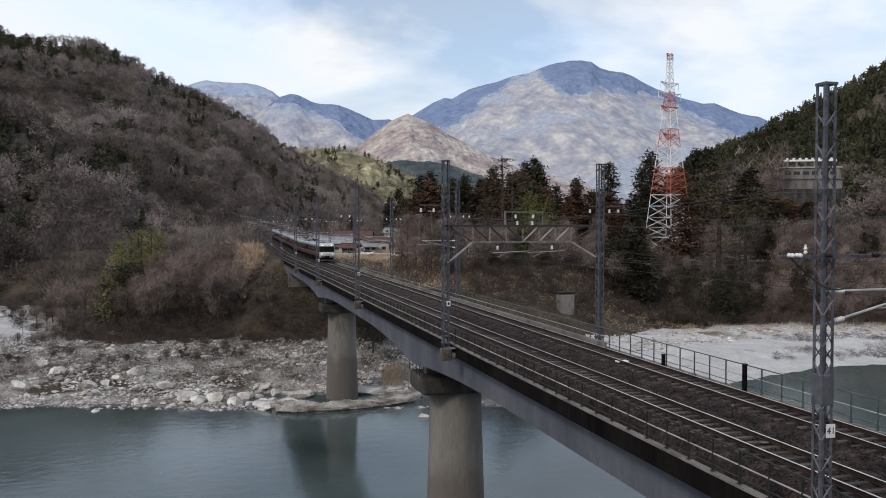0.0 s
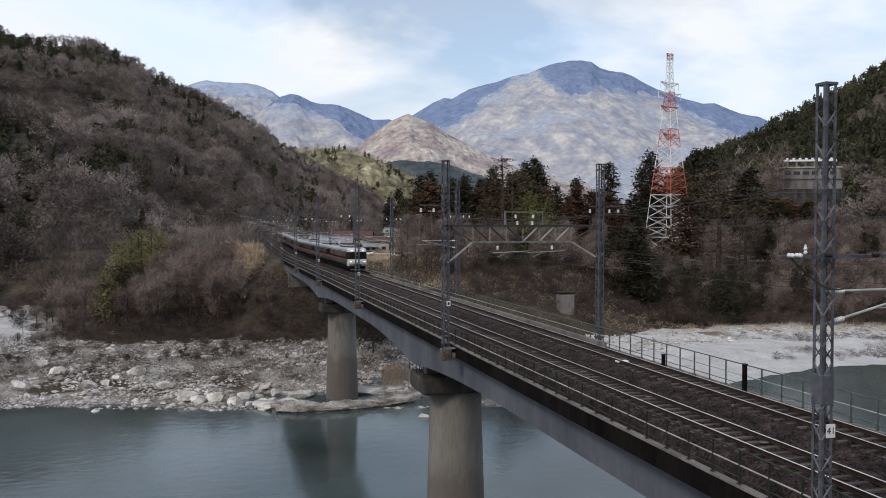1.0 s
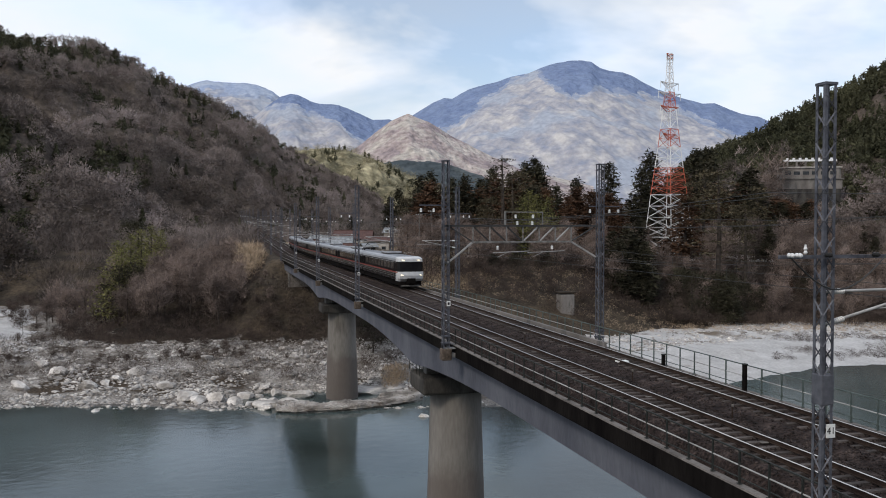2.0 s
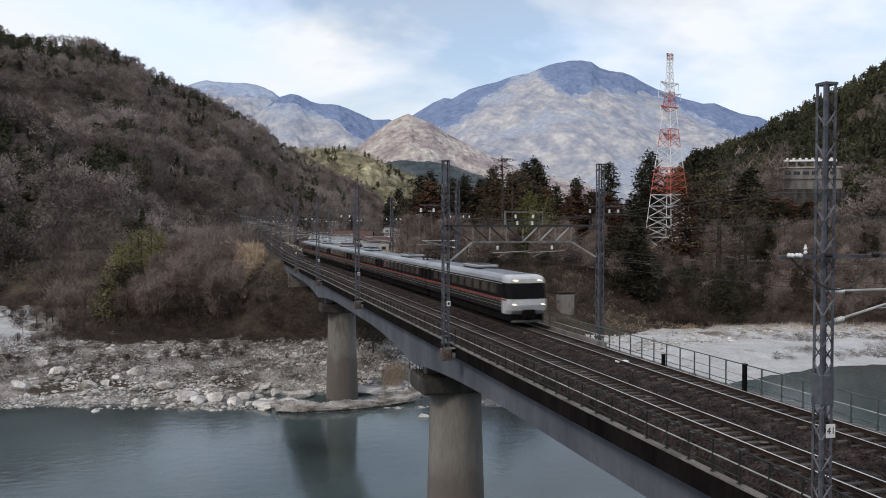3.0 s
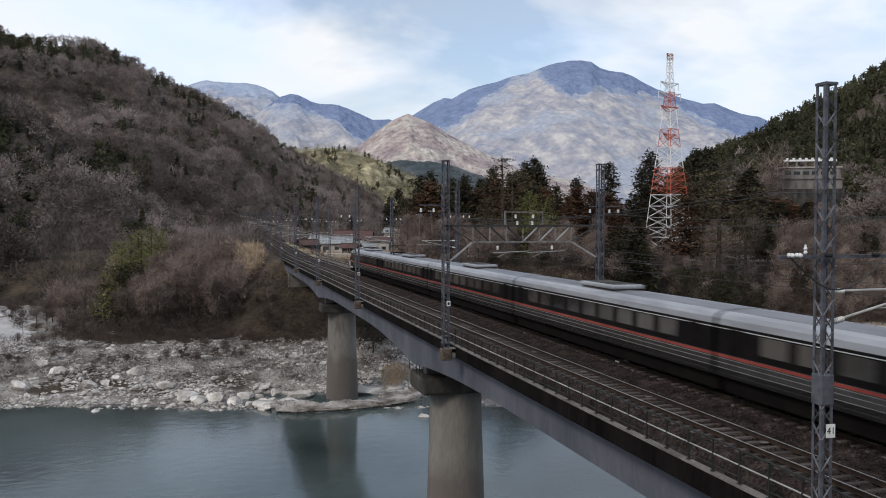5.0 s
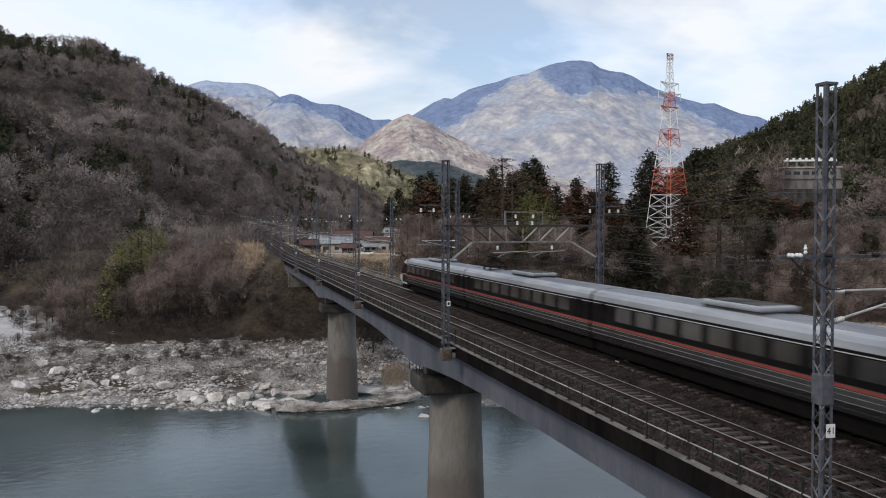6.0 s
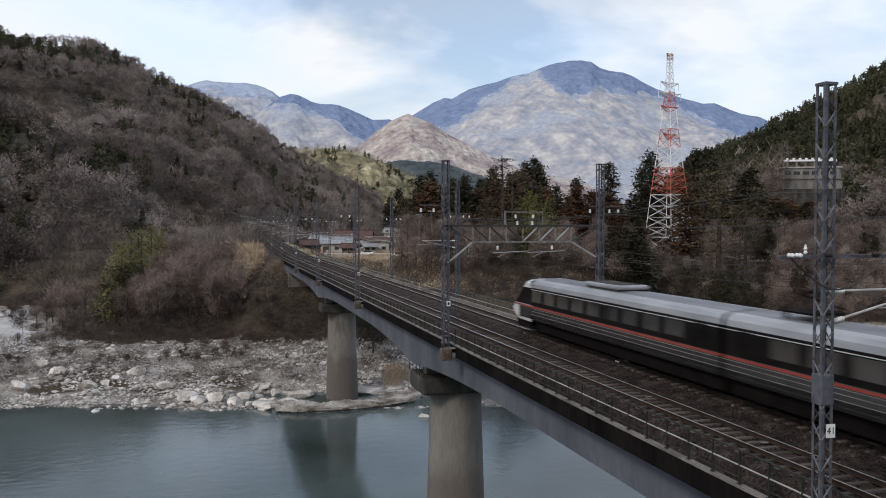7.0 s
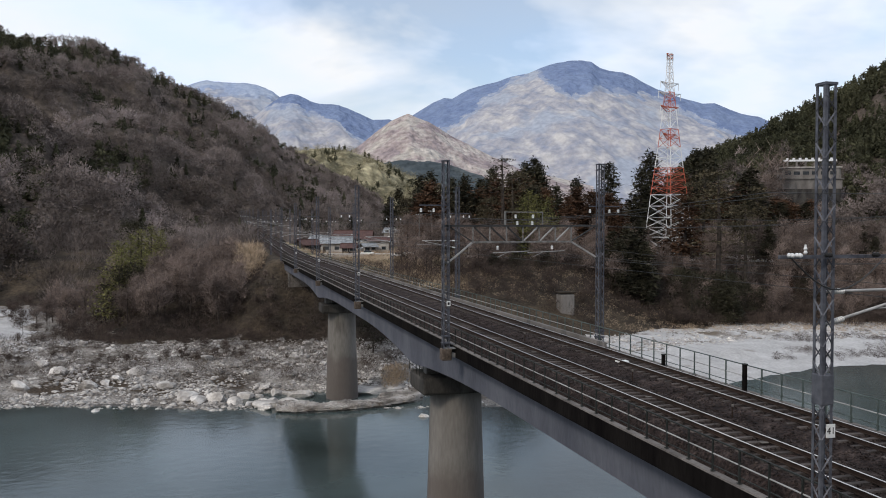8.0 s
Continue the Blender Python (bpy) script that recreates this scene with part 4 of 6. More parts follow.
fill("undergrowth", "sparse dry brush among river stones", "undergrowth", bush, 1500, (-60, 720), (130, 165), (0.4, 1.2), M["brush"], 56)
fill("dry_grass", "tan dry grass beside the railway", "grass", grass, 3500, (540, 790), (195, 275), (0.6, 1.4), M["twig_tan"], 57)
fill("dry_grass", "brown dry grass on the sand bank", "grass", grass, 2200, (1370, 1640), (155, 182), (0.4, 1.0), M["brush"], 59, 2.0, 0.12)
fill("dry_grass", "tan dry grass tufts on the riverbank", "grass", grass, 1500, (780, 1640), (186, 212), (0.6, 1.3), M["twig_tan"], 58)
for k in KINDS.values():
    for o in k:
        if o.name not in USED:
            for c in list(o.children):
                bpy.data.objects.remove(c)
            bpy.data.objects.remove(o)



# ---------------------------------------------------------------- the bridge
P0, P1 = 14.1, 22.8            # deck edges
Y0, Y1 = -59.0, 183.0          # abutments
PIERS = (1.5, 62.0, 122.5)
TRACKS = (16.55, 20.35)
POLE_Y = [15.7 + 32.0 * k for k in range(-2, 17)]


def depth_at(y):
    """Depth of the girder's underside below the rails: haunched over the piers."""
    d = min(abs(y - q) for q in PIERS)
    return 2.96 + 1.05 * max(0.0, 1 - d / 20.0) ** 2


def build_bridge():
    br = thing("railway_bridge", "long blue-grey concrete girder railway bridge over a river", "bridge")
    g = Geo()
    ys = np.arange(Y0, Y1 + 0.1, 2.0)
    prof = []
    for y in ys:
        b = RAIL - depth_at(y)
        prof.append([(14.75, y, RAIL - 0.9), (14.88, y, b), (22.02, y, b), (22.15, y, RAIL - 0.9)])
    n = len(ys)
    g.add([q for r in prof for q in r], [f for i in range(n - 1) for f in ((4 * i, 4 * i + 4, 4 * i + 5, 4 * i + 1), (4 * i + 1, 4 * i + 5, 4 * i + 6, 4 * i + 2), (4 * i + 2, 4 * i + 6, 4 * i + 7, 4 * i + 3))] + [(0, 1, 2, 3), (4 * n - 1, 4 * n - 2, 4 * n - 3, 4 * n - 4)])
    part("girder", g, M["girder"], br, "blue-grey haunched girder")
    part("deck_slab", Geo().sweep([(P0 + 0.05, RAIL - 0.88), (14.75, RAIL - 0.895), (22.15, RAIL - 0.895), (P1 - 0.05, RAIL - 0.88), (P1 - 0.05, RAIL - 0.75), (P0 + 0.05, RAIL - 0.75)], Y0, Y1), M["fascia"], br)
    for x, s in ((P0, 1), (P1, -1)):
        part("fascia", Geo().sweep([(x, RAIL - 1.24), (x + 0.2 * s, RAIL - 1.2), (x + 0.2 * s, RAIL - 0.56), (x, RAIL - 0.56)][::s], Y0, Y1), M["fascia"], br, "near-black concrete edge beam")
        part("kerb", Geo().sweep([(x - 0.02 * s, RAIL - 0.556), (x + 0.24 * s, RAIL - 0.556), (x + 0.24 * s, RAIL - 0.5), (x - 0.01 * s, RAIL - 0.5)][::s], Y0, Y1), M["kerb"], br)
    part("parapet", Geo().sweep([(22.3, RAIL - 0.75), (22.5, RAIL - 0.75), (22.5, RAIL - 0.16), (22.3, RAIL - 0.16)], 44.0, Y1), M["concrete"], br, "pale low concrete parapet")
    for y in PIERS:
        g = Geo()
        n = 28
        rows = ((RAIL - 6.1, 1.95), (8, 2.08), (2, 2.26), (-2.8, 2.4))
        v = [(18.45 + r * 1.05 * math.cos(2 * math.pi * i / n), y + r * math.sin(2 * math.pi * i / n), z) for z, r in rows for i in range(n)]
        g.add(v, [(k * n + i, (k + 1) * n + i, (k + 1) * n + (i + 1) % n, k * n + (i + 1) % n) for k in range(3) for i in range(n)])
        pier = part("pier", g, M["pier"], br, "round tapered concrete pier with dark water stains", True)
        b = RAIL - 4.35
        part("pier_cap", Geo().cham((18.45, y, b - 1.17), (6.5, 4.5, 1.36), 0.22), M["cap"], pier)
        for x in (16.4, 20.5):
            part("bearing", Geo().cham((x, y, b - 0.005), (1.0, 1.0, 0.98), 0.04), M["steel_old"], pier)
    part("abutment", Geo().cham((18.45, Y1 + 1.2, RAIL - 6), (6.4, 2.4, 9.6), 0.1), M["concrete"], br)
    part("end_pier", Geo().cham((18.45, 176.5, RAIL - 6.2), (6.8, 1.5, 7.4), 0.12), M["concrete"], br, "pale concrete end pier")
    part("abutment", Geo().cham((18.45, Y0 - 2.0, RAIL - 6), (9.0, 4.4, 10.0), 0.1), M["concrete"], br)
    return br


BRIDGE = build_bridge()


def build_tracks():
    yb = -110
    bed = [(14.75, RAIL - 0.76), (15.0, RAIL - 0.4), (15.3, RAIL - 0.22), (17.8, RAIL - 0.2), (18.45, RAIL - 0.34), (19.1, RAIL - 0.2), (21.6, RAIL - 0.22), (21.95, RAIL - 0.45), (22.2, RAIL - 0.76)]
    tagged(new("ballast_bed", Geo().rail_sweep(bed, yb, 700).mesh("ballast_bed", M["ballast"])), "dark brown crushed stone railway ballast", "ballast", kind="structure")
    for x in TRACKS:
        t = thing("railway_track", "narrow-gauge railway track with polished rails on concrete sleepers", "railway track", (x, 0, RAIL), "tracks on the bridge")
        for s in (-1, 1):
            c = s * 0.566
            r = part("rail", Geo().rail_sweep([(c - 0.06, -0.15), (c + 0.06, -0.15), (c + 0.06, -0.135), (c + 0.012, -0.12), (c + 0.012, -0.04), (c + 0.033, -0.03), (c + 0.033, -0.004), (c - 0.033, -0.004), (c - 0.033, -0.03), (c - 0.012, -0.04), (c - 0.012, -0.12), (c - 0.06, -0.135)], yb, 700), M["rail_rust"], t, "rusty steel rail")
            part("rail_head", Geo().rail_sweep([(c - 0.031, -0.004), (c + 0.031, -0.004), (c + 0.025, 0.002), (c - 0.025, 0.002)], yb, 700), M["rail_top"], r, "polished bright running surface")
        sl = Geo().add([(-1.0, -0.11, -0.3), (1.0, -0.11, -0.3), (1.0, 0.11, -0.3), (-1.0, 0.11, -0.3), (-0.98, -0.09, -0.15), (0.98, -0.09, -0.15), (0.98, 0.09, -0.15), (-0.98, 0.09, -0.15)], [(0, 3, 2, 1), (4, 5, 6, 7), (0, 1, 5, 4), (1, 2, 6, 5), (2, 3, 7, 6), (3, 0, 4, 7)]).mesh("sleeper", M["sleeper"])
        rest = Geo()
        rg = random.Random(3)
        for i in range(-20, 600):
            y = i * 0.62 + rg.uniform(-0.02, 0.02)
            if 8 <= y < 150:
                o = part("sleeper", sl, None, t)
                o.location = (rg.uniform(-0.015, 0.015), y, rg.uniform(-0.012, 0.004))
            else:
                rest.box((0, y, -0.22 + float(rise(y))), (1.98, 0.2, 0.142))
        tagged(part("sleeper_rest", rest, M["sleeper"], t), kind="stuff")

    rg = np.random.RandomState(12)
    n = 16000
    x, y = rg.uniform(14.75, 22.1, n), 7 + 60 * rg.uniform(0, 1, n) ** 1.6
    z = np.interp(x, [q[0] for q in bed], [q[1] for q in bed]) + 0.01
    s = rg.uniform(0.025, 0.06, n)[:, None, None]
    oc = np.array([(1, 0, 0), (-1, 0, 0), (0, 1, 0), (0, -1, 0), (0, 0, 1), (0, 0, -1)], float)
    tr = np.array([(0, 2, 4), (2, 1, 4), (1, 3, 4), (3, 0, 4), (2, 0, 5), (1, 2, 5), (3, 1, 5), (0, 3, 5)])
    v = oc[None] * s * rg.uniform(0.5, 1.2, (n, 6, 1)) + rg.normal(0, 0.25, (n, 6, 3)) * s + np.stack([x, y, z], -1)[:, None]
    f = tr[None] + 6 * np.arange(n)[:, None, None]
    tagged(new("ballast_stones", tri_mesh("ballast_stones", v.reshape(-1, 3), f.reshape(-1, 3), M["ballast_stone"])), "loose brown-grey crushed ballast stones", "ballast", kind="stuff")


build_tracks()


def build_fence(x, matl, label, y0, y1, top=0.95):
    fe = thing("bridge_fence", label, "fence", (x, 0, RAIL - 0.48), "fences along the bridge")
    n = int((y1 - y0) / 1.28)
    post = Geo().box((0, 0, top / 2), (0.05, 0.05, top)).box((0, 0, 0.01), (0.12, 0.12, 0.02)).mesh("post", matl)
    for i in range(n + 1):
        part("post", post, None, fe).location = (0, y0 + 1.28 * i, 0)
    part("top_rail", Geo().box((0, (y0 + y1) / 2, top), (0.05, y1 - y0, 0.04)), matl, fe)
    part("middle_rail", Geo().tube((0, y0, top * 0.55), (0, y1, top * 0.55), 0.023, n=8), M["rail_pipe"], fe, "pale worn pipe rail")
    part("lower_rail", Geo().box((0, (y0 + y1) / 2, top * 0.18), (0.03, y1 - y0, 0.03)), matl, fe)


build_fence(14.22, M["fence"], "dark steel pipe fence along the bridge edge", -20, 183)
build_fence(22.68, M["fence_green"], "weathered grey-green pipe fence along the bridge edge", -20, 183, 1.1)


def tube_line(points, r, n=4):
    """One tube along a line of points."""
    g = Geo()
    pts = [Vector(p) for p in points]
    v = []
    for i, p in enumerate(pts):
        q = (pts[min(i + 1, len(pts) - 1)] - pts[max(i - 1, 0)]).to_track_quat("Z", "Y")
        v += [(p + q @ Vector((r * math.cos(6.2832 * k / n), r * math.sin(6.2832 * k / n), 0)))[:] for k in range(n)]
    m = len(pts)
    return g.add(v, [(i * n + k, i * n + (k + 1) % n, (i + 1) * n + (k + 1) % n, (i + 1) * n + k) for i in range(m - 1) for k in range(n)] + [tuple(range(n - 1, -1, -1)), tuple(range((m - 1) * n, m * n))])


def lattice_pole(h, material, label, w=0.2):
    po = thing("catenary_pole", label, "catenary pole", group="lattice poles along the railway")
    for sx in (-1, 1):
        for sy in (-1, 1):
            part("leg", Geo().box((sx * w, sy * (w - 0.035), h / 2), (0.012, 0.075, h)).box((sx * (w - 0.035), sy * w, h / 2), (0.075, 0.012, h)), material, po)
    for ax in range(4):
        s = 1 if ax % 2 else -1
        pts = [((s * w, (-w if i % 2 else w) * 0.92, 0.05 + 0.36 * i) if ax < 2 else ((-w if i % 2 else w) * 0.92, s * w, 0.05 + 0.36 * i)) for i in range(int((h - 0.1) / 0.36) + 1)]
        g = tube_line(pts, 0.024)
        part("lacing", g, material, po)
    part("cap", Geo().box((0, 0, h), (2 * w + 0.04, 2 * w + 0.04, 0.06)), material, po)
    part("foot", Geo().cham((0, 0, -0.35), (0.62, 0.62, 0.7), 0.04), M["rust_foot"], po, "rusty brown foot block")
    part("clamp", Geo().box((0, 0, 0.35), (2 * w + 0.1, 2 * w + 0.1, 0.08)).box((0, 0, 0.75), (2 * w + 0.1, 2 * w + 0.1, 0.08)), material, po)
    return po


def insulator(g, c, axis="z", s=1.0):
    for k in range(3):
        if axis == "z":
            g.lathe([(0.03 * s, -0.03), (0.1 * s, -0.02), (0.11 * s, 0.0), (0.04 * s, 0.05)], (c[0], c[1], c[2] + k * 0.09 * s), 8)
        else:
            g.tube((c[0] + k * 0.1 * s, c[1], c[2]), (c[0] + (k * 0.1 + 0.05) * s, c[1], c[2]), 0.11 * s, 0.06 * s, 8)


def build_poles():
    base = RAIL - 0.7
    for k, y in enumerate(POLE_Y):
        for side, x in ((-1, 13.55), (1, 23.88)):
            if side > 0 and y < 10 and y > -10:
                continue
            gz = (base if Y0 < y < Y1 else RAIL - 0.9) + float(rise(y))
            po = lattice_pole(10.75 if k == 2 and side < 0 else 11.45, M["steel"], "tall galvanised steel lattice catenary pole", 0.152 if k == 2 else 0.2)
            po.location = (x, y, gz)
            # feeder arm near the top with insulators hanging from it
            arm = None if k == 2 and side < 0 else part("feeder_arm", Geo().bar((-1.65 if side < 0 else -0.8, 0, 8.75), (0.2 if side < 0 else 1.4, 0, 8.75), 0.07), M["steel"], po)
            for dx in () if arm is None else ((-1.55, -0.75) if side < 0 else (-0.72, 0.65, 1.28)):
                g = Geo()
                insulator(g, (dx, 0, 8.36), "z", 0.8)
                part("insulator", g, M["porcelain"], arm, "white porcelain insulator", True)
            if k != 3:
                # bracket to the track: tube, stay and registration arm
                tx = (TRACKS[0] if side < 0 else TRACKS[1]) - x
                sg = 1 if tx > 0 else -1
                g = Geo().tube((0, 0, 5.98), (tx * 1.05, 0, 6.0), 0.035, n=8).tube((0, 0, 5.22), (tx * 0.97, 0, 5.92), 0.035, n=8).tube((tx * 0.45, 0, 5.55), (tx * 1.2, 0, 5.62), 0.02)
                br = part("bracket", g, M["rail_pipe"], po, "pale galvanised bracket tubes")
                for z, tilt in ((5.98, 0.0), (5.22, 0.21)):
                    g = Geo()
                    for i in range(5):
                        g.tube((sg * (0.27 + 0.06 * i), 0, z + tilt * (0.27 + 0.06 * i)), (sg * (0.31 + 0.06 * i), 0, z + tilt * (0.31 + 0.06 * i)), 0.075, 0.05, 8)
                    part("insulator", g, M["porcelain"], br, "white porcelain insulator", True)
            if side < 0 and Y0 < y < 230:
                pl = part("number_plate", Geo().cham((0.12 if k != 2 else 0.09, -0.225 if k != 2 else -0.172, 2.77), (0.24, 0.02, 0.32), 0.006), M["sign"], po, "small white plate")
                if k == 2:
                    cu = bpy.data.curves.new("number", "FONT")
                    cu.body, cu.size, cu.extrude, cu.align_x, cu.align_y = "41", 0.23, 0.002, "CENTER", "CENTER"
                    cu.materials.append(M["ink"])
                    tx = new("number", cu)
                    tx.parent, tx.location, tx.rotation_euler = pl, (0.09, -0.186, 2.77), (radians(90), 0, 0)
                else:
                    part("number_bar", Geo().box((0.12, -0.238, 2.77), (0.13, 0.005, 0.16)), M["ink"], pl)
                if y < Y1:
                    part("support_bracket", Geo().box((0.5, 0, -0.4), (0.5, 0.5, 0.25)).box((0.3, 0, 0.02), (0.75, 0.62, 0.05)), M["steel_old"], po)
            if k == 2 and side < 0:
                part("switch_box", Geo().cham((0, 0, 3.72), (0.35, 0.35, 0.72), 0.03), M["steel"], po, "grey steel equipment box")


def build_portal():
    """Truss beam across both tracks between two of the poles."""
    y, z1, z0 = POLE_Y[3], 26.0, 25.0
    po = thing("catenary_portal", "dark steel truss beam spanning both tracks", "catenary beam", (0, y, 0))
    part("upper_chord", Geo().box((18.65, 0, z1), (10.4, 0.14, 0.12)), M["wire"], po)
    part("lower_chord", Geo().box((18.55, 0, z0), (6.7, 0.12, 0.1)), M["steel_old"], po)
    xs = [15.3 + 6.56 * i / 6 for i in range(7)]
    for i, x in enumerate(xs):
        part("upright", Geo().bar((x, 0, z0), (x, 0, z1), 0.07), M["steel_old"], po)
        if i < 6:
            a, c = ((xs[i + 1], z0), (x, z1)) if i < 3 else ((x, z0), (xs[i + 1], z1))
            part("diagonal", Geo().bar((a[0], 0.05, a[1]), (c[0], 0.05, c[1]), 0.08), M["rail_pipe"] if i > 2 else M["wire"], po)
    for a, c in (((13.7, 23.75), (15.3, z0)), ((23.6, 24.0), (21.86, z0))):
        part("knee_brace", Geo().bar((a[0], 0.03, a[1]), (c[0], 0.03, c[1]), 0.1), M["rail_pipe"], po, "pale steel knee brace")
    for x, x2 in ((13.7, 15.3), (23.6, 21.86)):
        part("end_diagonal", Geo().bar((x, 0.03, z1), (x2, 0.03, z0), 0.07), M["wire"], po)
    part("feeder_frame", Geo().bar((17.4, 0, z1), (17.4, 0, z1 + 0.9), 0.1).bar((17.4, 0, z1 + 0.86), (19.9, 0, z1 + 0.86), 0.06).bar((19.9, 0, z1), (19.9, 0, z1 + 0.86), 0.05), M["steel_old"], po)
    for x, z in ((18.1, 26.5), (19.25, 26.5), (18.2, 26.08), (19.2, 26.08), (16.9, 24.55), (20.54, 24.55)):
        g = Geo()
        insulator(g, (x, 0, z), "z", 0.85)
        part("insulator", g, M["porcelain"], po, "white porcelain insulator", True)
    for x0, x1 in ((16.6, 19.0), (18.9, 21.4)):
        c = (x0 + x1) / 2
        part("registration_arm", Geo().tube((x0, 0, 24.32), (x1, 0, 24.42), 0.03).tube((c - 0.9, 0, 24.05), (c - 0.2, 0, 24.36), 0.02), M["rail_pipe"], po, "pale tube arm")
    # cross beam at the nearest pole with its insulators
    y = POLE_Y[2]
    cb = thing("cross_beam", "grey steel cross beam with white strain insulators", "catenary beam", (0, y, 0))
    part("beam", Geo().box((18.0, -0.28, 25.3), (11.8, 0.07, 0.08)), M["steel"], cb)
    part("jumper_cable", tube_line([(12.35 + 2.6 * i / 12, -0.34, 25.3 - 0.75 * math.sin(math.pi * i / 12)) for i in range(13)], 0.02), M["wire"], cb)
    for x in (12.3, 12.5, 13.3, 14.6, 15.1):
        g = Geo()
        for i in range(2):
            g.tube((x, -0.36 - 0.1 * i, 25.34), (x, -0.43 - 0.1 * i, 25.34), 0.06, 0.035, 10)
        part("insulator", g, M["porcelain"] if x in (12.5, 12.3, 15.1) else M["ink"], cb, "round strain insulator", True)
    part("post_insulator", Geo().lathe([(0.025, 0), (0.045, 0.04), (0.025, 0.08), (0.045, 0.12), (0.025, 0.16), (0.02, 0.22)], (12.8, -0.28, 25.36), 8), M["porcelain"], cb)


def build_wires():
    for x, name in ((TRACKS[0], "catenary"), (TRACKS[1], "catenary")):
        ca = thing("catenary_wire", "thin overhead contact wire hung from a messenger wire", "overhead wire", group="overhead wires")
        part("contact_wire", tube_line([(x + 0.2 * (-1) ** i, y, RAIL + 4.95 + float(rise(y))) for i, y in enumerate(POLE_Y)], 0.009), M["wire"], ca)
        pts = [(x, y0 + 32 * t, RAIL + 5.9 - 2.2 * t * (1 - t) + float(rise(y0 + 32 * t))) for y0 in POLE_Y[:-1] for t in (0, 0.2, 0.4, 0.6, 0.8)]
        part("messenger_wire", tube_line(pts, 0.007), M["wire"], ca)
        g = Geo()
        for y0 in POLE_Y[1:8]:
            for t in (0.1, 0.25, 0.4, 0.55, 0.7, 0.85):
                up = float(rise(y0 + 32 * t))
                g.bar((x, y0 + 32 * t, RAIL + 4.95 + up), (x, y0 + 32 * t, RAIL + 5.9 - 2.2 * t * (1 - t) + up), 0.012)
        tagged(part("dropper", g, M["wire"], ca), kind="stuff")
    for x, z in ((12.0, 26.75), (12.8, 26.75), (24.4, 26.75), (25.0, 26.75), (18.1, 26.4), (19.25, 26.4)):
        pts = [(x, y0 + 32 * t, z - 2.0 * t * (1 - t) + float(rise(y0 + 32 * t))) for y0 in POLE_Y[:-1] for t in (0, 0.25, 0.5, 0.75)]
        tagged(new("feeder_wire", tube_line(pts, 0.007).mesh("feeder_wire", M["wire"])), "thin dark feeder wire strung between the poles", "overhead wire", "overhead wires")


build_poles()
build_portal()
build_wires()


# ---------------------------------------------------------------- shore
def rock_mesh(rng, flat, sub=2):
    bm = bmesh.new()
    bmesh.ops.create_icosphere(bm, subdivisions=sub, radius=1.0)
    planes = [(Vector(rng.normal(0, 1, 3)).normalized(), rng.uniform(0.45, 0.85)) for _ in range(9)]
    for v in bm.verts:
        for n, c in planes:
            k = v.co.dot(n)
            if k > c:
                v.co -= n * (k - c)
        v.co *= 1 + 0.06 * noise.noise(v.co * 2.5 + Vector((flat * 9, 0, 0)))
        v.co.z *= flat
    me = bpy.data.meshes.new("boulder")
    bm.to_mesh(me)
    bm.free()
    me.materials.append(M["stone"])
    return me


